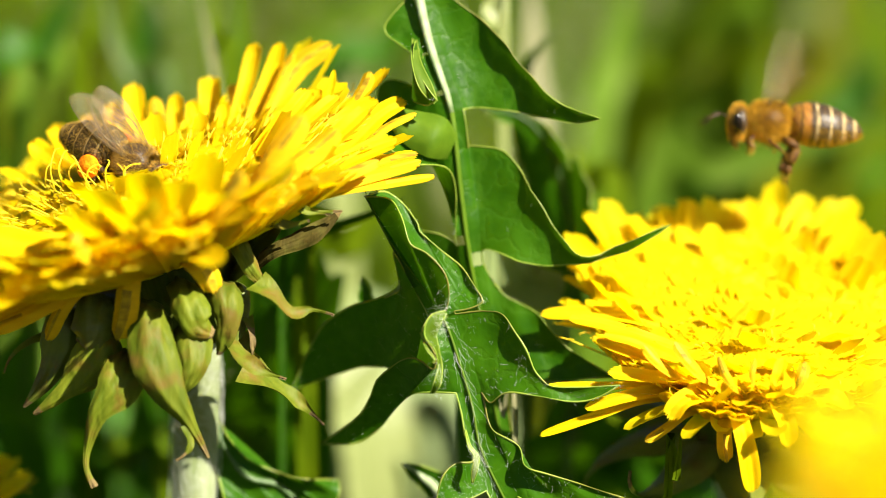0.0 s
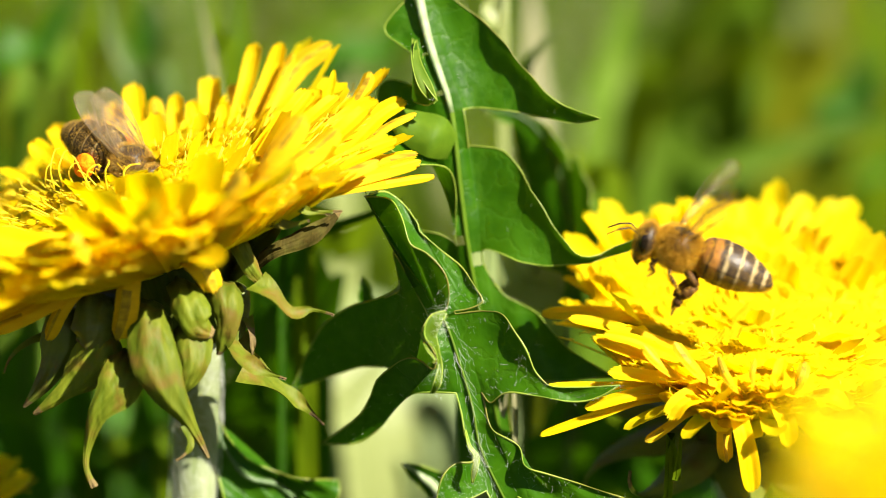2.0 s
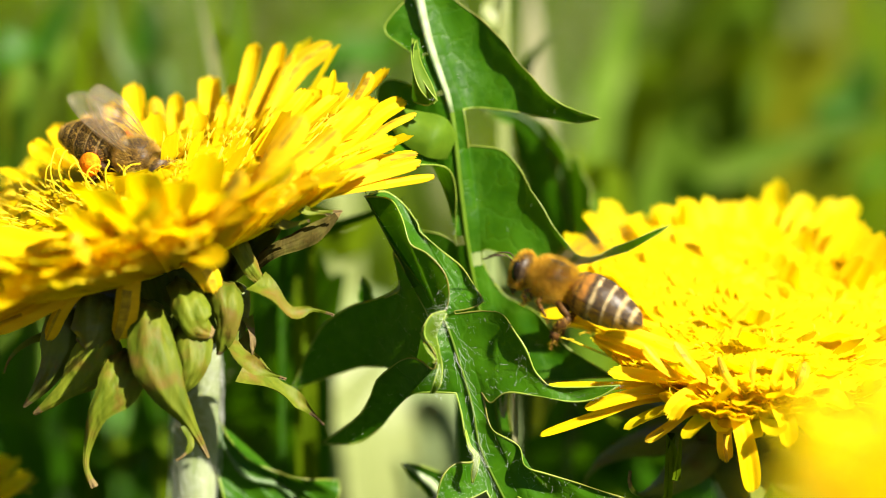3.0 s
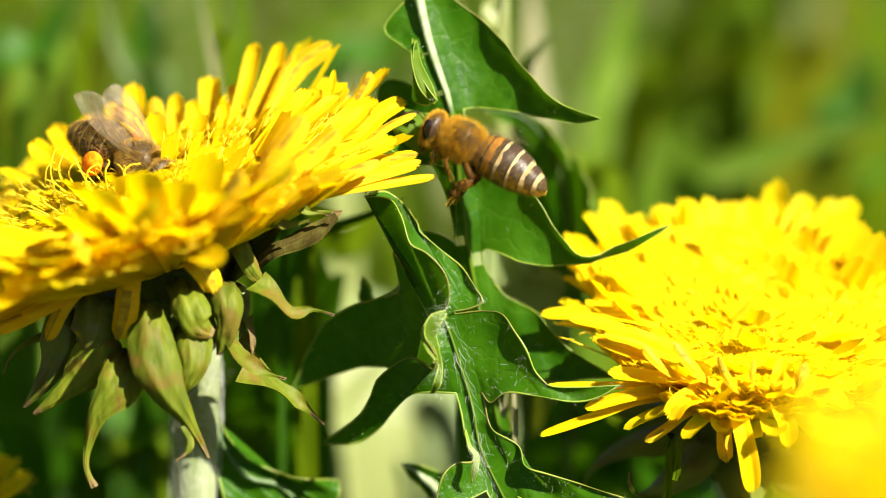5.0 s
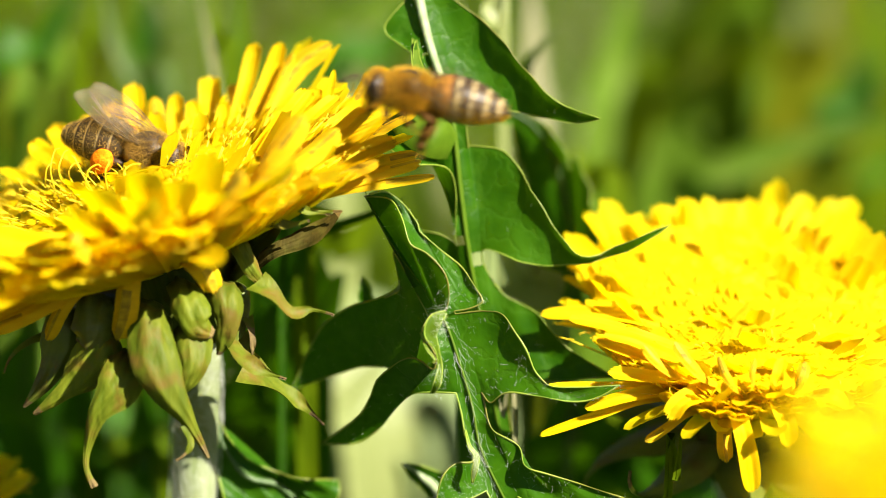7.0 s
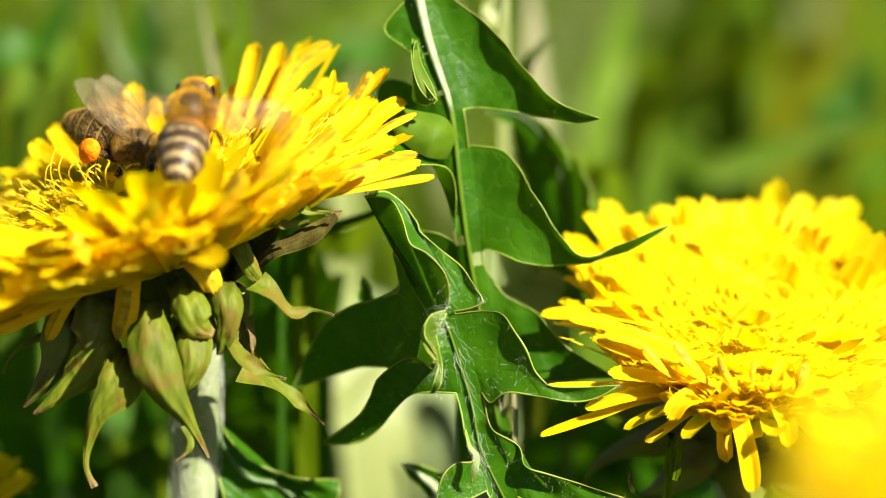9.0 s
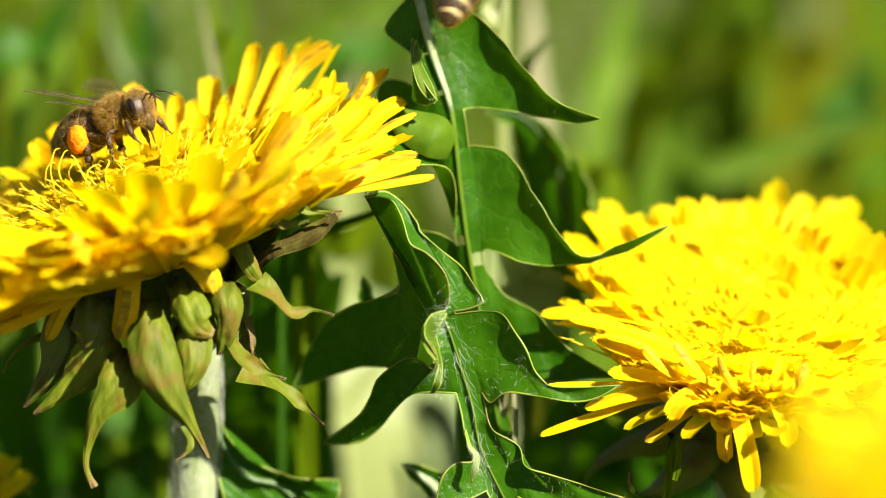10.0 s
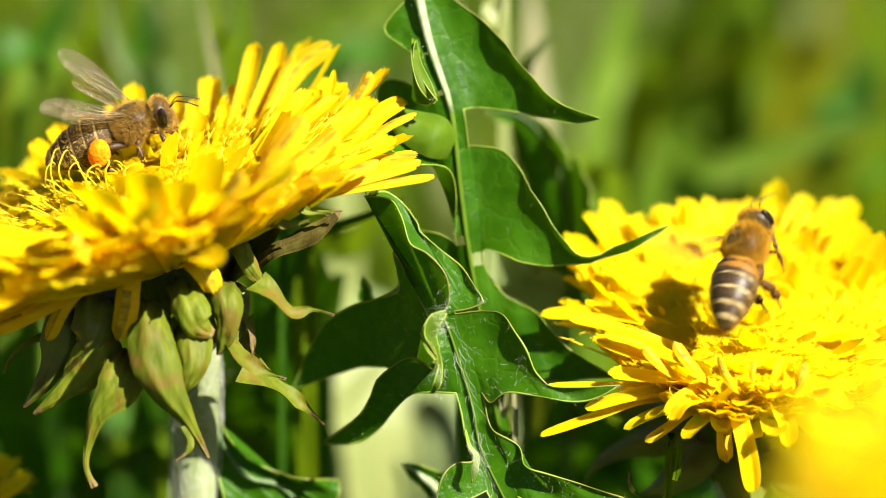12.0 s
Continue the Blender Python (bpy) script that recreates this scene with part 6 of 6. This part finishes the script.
    walk(FLIER, [(t, bee_pose(*r)) for t, *r in (
        (0, 28.0, 12.8, 41.5, 11.8, 8, -1, 0, 1, -0.1),
        (0.1, 26.8, 14.1, 40.4, 13.3, 8, -1, 0, 1, -0.1),
        (0.2, 24.8, 14.7, 38.1, 14.2, 8, -3, 0, 1, -0.1),
        (0.3, 24.2, 14.7, 36.4, 14.4, 8, -5, 0, 1, -0.1),
        (0.4, 23.9, 12.6, 34.9, 13.7, 5, -7, 0, 1, -0.1),
        (0.5, 24.1, 11.1, 34.6, 12.1, 2, -7.5, 0, 1, -0.1),
        (0.6, 24.4, 7.6, 34.7, 8.1, -2, -7.7, 0, 1, -0.1),
        (0.7, 24.8, 6.0, 34.8, 5.7, -5, -7.8, 0, 1, -0.1),
        (0.8, 25.7, 4.3, 35.4, 2.4, -7, -7.8, 0, 1, -0.1),
        (0.9, 25.8, 3.1, 36.1, 1.7, -8, -7, 0, 1, -0.1),
        (1, 26.2, 3.3, 37.8, 1.2, -8, -5, 0, 1, -0.1),
        (1.1, 26.4, 3.3, 38.4, 1.1, -8, -4, 0, 1, -0.1),
        (1.2, 26.7, 3.6, 39.3, 2.3, -8, -3, 0, 1, -0.1),
        (1.3, 26.3, 3.6, 39.3, 3.3, -8, -2, 0, 1, -0.1),
        (1.4, 25.3, 4.1, 38.4, 4.4, -8, -2, 0, 1, -0.1),
        (1.5, 24.7, 4.6, 37.8, 5.1, -8, -2, 0, 1, -0.1),
        (1.6, 24.1, 3.5, 36.7, 3.2, -8, -2, 0, 1, -0.1),
        (1.7, 23.3, 3.2, 36.1, 2.2, -8, -1, 0, 1, -0.1),
        (1.8, 21.8, 1.7, 34.8, -1.1, -8, 0, 0.2, 0.95, -0.35),
        (1.9, 21.1, 1.5, 34.2, -2.6, -8, 0, 0.2, 0.95, -0.35),
        (2, 19.1, 1.5, 32.7, -3.3, -8, 0, 0.2, 0.95, -0.35),
        (2.1, 17.8, 1.3, 31.8, -2.8, -8, 1, 0.2, 0.95, -0.35),
        (2.2, 15.5, 1.3, 29.3, -2.7, -8, 1, 0.2, 0.95, -0.35),
        (2.3, 14.5, 1.3, 27.7, -3.7, -7, 2, 0.5, 0.8, -0.3),
        (2.4, 13.0, 0.8, 24.7, -6.5, -7, 3, 0.5, 0.8, -0.3),
        (2.5, 12.6, 0.3, 23.6, -8.6, -7, 3, 0.5, 0.8, -0.3),
        (2.6, 11.7, -0.7, 22.4, -9.7, -7, 3, 0.5, 0.8, -0.3),
        (2.7, 11.3, -1.2, 22.3, -10.2, -7, 3, 0.5, 0.8, -0.3),
        (2.8, 10.3, -1.7, 22.2, -9.7, -7, 3, 0.5, 0.8, -0.3),
        (2.9, 9.3, -1.9, 21.7, -8.9, -7, 3, 0.5, 0.8, -0.3),
        (3, 7.1, -1.4, 19.8, -7.1, -7, 3, 0.5, 0.8, -0.3),
        (3.1, 5.8, -0.4, 18.3, -6.4, -7, 3, 0.5, 0.8, -0.3),
        (3.2, 3.2, 1.1, 15.2, -5.4, -7, 3, 0.5, 0.8, -0.3),
        (4, -0.8, 6.7, 11.2, 0.1, -3, 4, 0.5, 0.8, -0.3),
        (4.8, -1.6, 10.3, 9.9, 4.2, -3, 4, 0.5, 0.8, -0.3),
        (4.9, -2.0, 11.3, 9.9, 4.2, -3, 4, 0.5, 0.8, -0.3),
        (5, -1.6, 12.5, 10.4, 6.0, -3, 3, 0.5, 0.8, -0.3),
        (5.2, -0.7, 14.2, 12.4, 8.4, -2, 1, 0.25, 0.95, -0.3),
        (5.4, -0.3, 14.7, 13.5, 10.7, -2, 0, 0.25, 0.95, -0.3),
        (5.5, -0.1, 14.9, 13.6, 10.3, -2, 0, 0.25, 0.95, -0.3),
        (5.6, -0.4, 15.2, 13.6, 10.3, -2, 0, 0.25, 0.95, -0.3),
        (5.7, -0.7, 13.9, 13.4, 10.3, -2, 0, 0.25, 0.95, -0.3),
        (5.8, -2.6, 10.4, 11.9, 6.3, -3, 1, 0.25, 0.95, -0.3),
        (5.9, -2.5, 10.4, 10.6, 1.8, -3, 2, 0.72, 0.35, -0.45),
        (6, 2.5, 9.2, 8.2, -4.3, -3, 3, 0.72, 0.35, -0.45),
        (6.1, 4.3, 8.6, 9.2, -5.3, -4, 3, 0.72, 0.35, -0.45),
        (6.2, 6.3, 6.5, 15.2, -4.9, -4, 3, 0.72, 0.35, -0.45),
        (6.3, 7.8, 6.5, 18.8, -3.3, -4, 2, 0.72, 0.35, -0.45),
        (6.4, 9.0, 7.1, 22.9, 1.8, -5, 1, 0.2, 1, -0.3),
        (6.5, 9.1, 8.9, 23.4, 4.7, -6, 0, 0.2, 1, -0.3),
        (6.6, 7.1, 11.9, 21.8, 10.9, -7, 0, 0.2, 1, -0.3),
        (6.7, 5.7, 13.2, 20.2, 11.9, -7, 0, 0.2, 1, -0.3),
        (6.8, 0.8, 15.8, 15.7, 13.2, -8, 0, 0.2, 1, -0.3),
        (6.9, -1.8, 16.1, 12.9, 13.7, -9, 0, 0.2, 1, -0.3),
        (7, -7.6, 16.3, 6.8, 13.7, -12, 0, 0.2, 1, -0.3),
        (7.1, -10.4, 15.4, 3.6, 11.9, -14, 1, 0.2, 1, -0.3),
        (7.2, -14.9, 13.7, -2.7, 7.1, -15, 3, 0.25, 0.7, -0.7),
        (8, -23.0, 12.6, -19.1, 3.4, -17, 8, 0.25, 0.7, -0.7),
        (8.8, -25.2, 13.9, -24.8, 5.3, -17, 9, 0, 0.45, -0.9),
        (8.9, -24.9, 14.2, -25.2, 6.0, -17, 9, 0, 0.45, -0.9),
        (9, -24.3, 15.4, -26.1, 7.2, -16, 9, 0, 0.45, -0.9),
        (9.1, -23.7, 15.9, -25.4, 7.6, -15, 9, 0, 0.45, -0.9),
        (9.2, -23.3, 17.7, -24.2, 9.3, -14, 9, 0, 0.45, -0.9),
        (9.3, -22.9, 19.1, -24.0, 10.3, -13, 9, 0, 0.45, -0.9),
        (9.4, -21.4, 22.6, -22.6, 12.9, -12, 8, 0, 0.45, -0.9),
        (9.5, -19.7, 24.8, -21.3, 14.2, -11, 8, 0, 0.45, -0.9),
        (9.6, -15.8, 28.7, -17.7, 18.2, -9, 7, 0, 0.45, -0.9),
        (9.7, -13.3, 30.1, -15.5, 20.1, -8, 7, 0, 0.45, -0.9),
        (9.8, -6.6, 31.2, -9.0, 21.3, -6, 7, 0, 0.45, -0.9),
        (10, 3.7, 32.3, 0.5, 22.6, -4, 7, 0, 0.45, -0.9),
        (10.2, 11.2, 31.7, 7.6, 22.1, 0, 6, 0, 0.45, -0.9),
        (10.3, 13.1, 30.3, 9.3, 20.6, 2, 6, 0, 0.45, -0.9),
        (10.4, 18.4, 29.8, 14.2, 20.2, 4, 6, 0, 0.45, -0.9),
        (10.5, 20.3, 28.7, 15.8, 19.6, 6, 6, 0, 0.45, -0.9),
        (10.6, 25.6, 26.2, 20.6, 17.3, 3, 7, 0, 0.45, -0.9),
        (10.7, 29.5, 23.9, 24.0, 16.6, 0, 7, 0, 0.45, -0.9),
        (10.8, 33.2, 22.3, 29.7, 13.6, -3, 8, 0, 0.45, -0.9),
        (10.9, 35.1, 21.1, 32.4, 12.1, -6, 8, 0, 0.45, -0.9),
        (11, 36.6, 18.3, 36.6, 9.2, -8, 8, 0, 0.45, -0.9),
        (11.2, 37.7, 15.7, 38.8, 6.8, -8, 8, 0, 0.45, -0.9),
        (11.4, 36.0, 12.2, 37.6, 3.1, -6, 8, 0, 0.45, -0.9),
        (11.6, 32.8, 9.3, 34.7, -0.1, -2, 6, -0.15, 0.45, -0.9),
        (11.8, 30.3, 6.2, 33.2, -3.7, -4, 6, -0.45, 0.4, -0.75),
        (12, 30.6, 2.7, 27.6, -6.9, -5, 6, -0.75, 0.3, -0.55))])
    for made, owner, name, hip in LEGS:
        if owner != FLIER or name == "foreleg":
            continue
        rows, share = [], 1.0 if name == "hind_leg" else 0.5
        for k in range(0, 61):
            t = k / 5
            back = 40 * min(1, max(0, (t - 7.2) / 1.6)) * (1 - 0.6 * min(1, max(0, (t - 11.5) / 0.5)))
            at_hip = Matrix.Translation(hip * 0.00103)
            rows.append((t, at_hip @ Matrix.Rotation(radians(share * (back + 7 * math.sin(2.3 * t))), 4, "Y") @ at_hip.inverted()))
        walk(made, rows)
    for ob, g, name in VISITOR_WINGS:
        rows = []
        for k in range(0, 121):
            t = k / 10
            spread = min(1, max(0, (t - 9.4) / 0.5))
            flap = spread * 3 * math.sin(t * 9 + g)
            rest = (18, 72, -12) if g > 0 else (21, 92, 18)
            late = min(1, max(0, (t - 10.4) / 0.8))
            wide = (24 + 32 * late, 56 + 4 * late, 0) if g > 0 else (28 + 2 * late, 68 - 6 * late, 4 + 34 * late)
            stroke, sweep, pitch = (p + (q - p) * spread for p, q in zip(rest, wide))
            rows.append((t, wing_pose(ob, g, stroke + flap - (3 if name == "hindwing" else 0), sweep + (3 if name == "hindwing" else 0) + 2 * math.sin(t), pitch)))
        walk(ob, rows)
    for ob, g, name in FLIER_WINGS:
        rows = []
        for k in range(0, 361):
            t = k / 30
            turn = 2 * math.pi * k / 3.37 + 0.7
            level = min(1, max(0, (t - 8.0) / 0.8))
            rows.append((t, wing_pose(ob, g, 26 - 22 * level + (38 - 10 * level) * math.cos(turn), 34 - 20 * level + (12 if name == "hindwing" else 0), -20 * math.sin(turn))))
        walk(ob, rows)


motions()
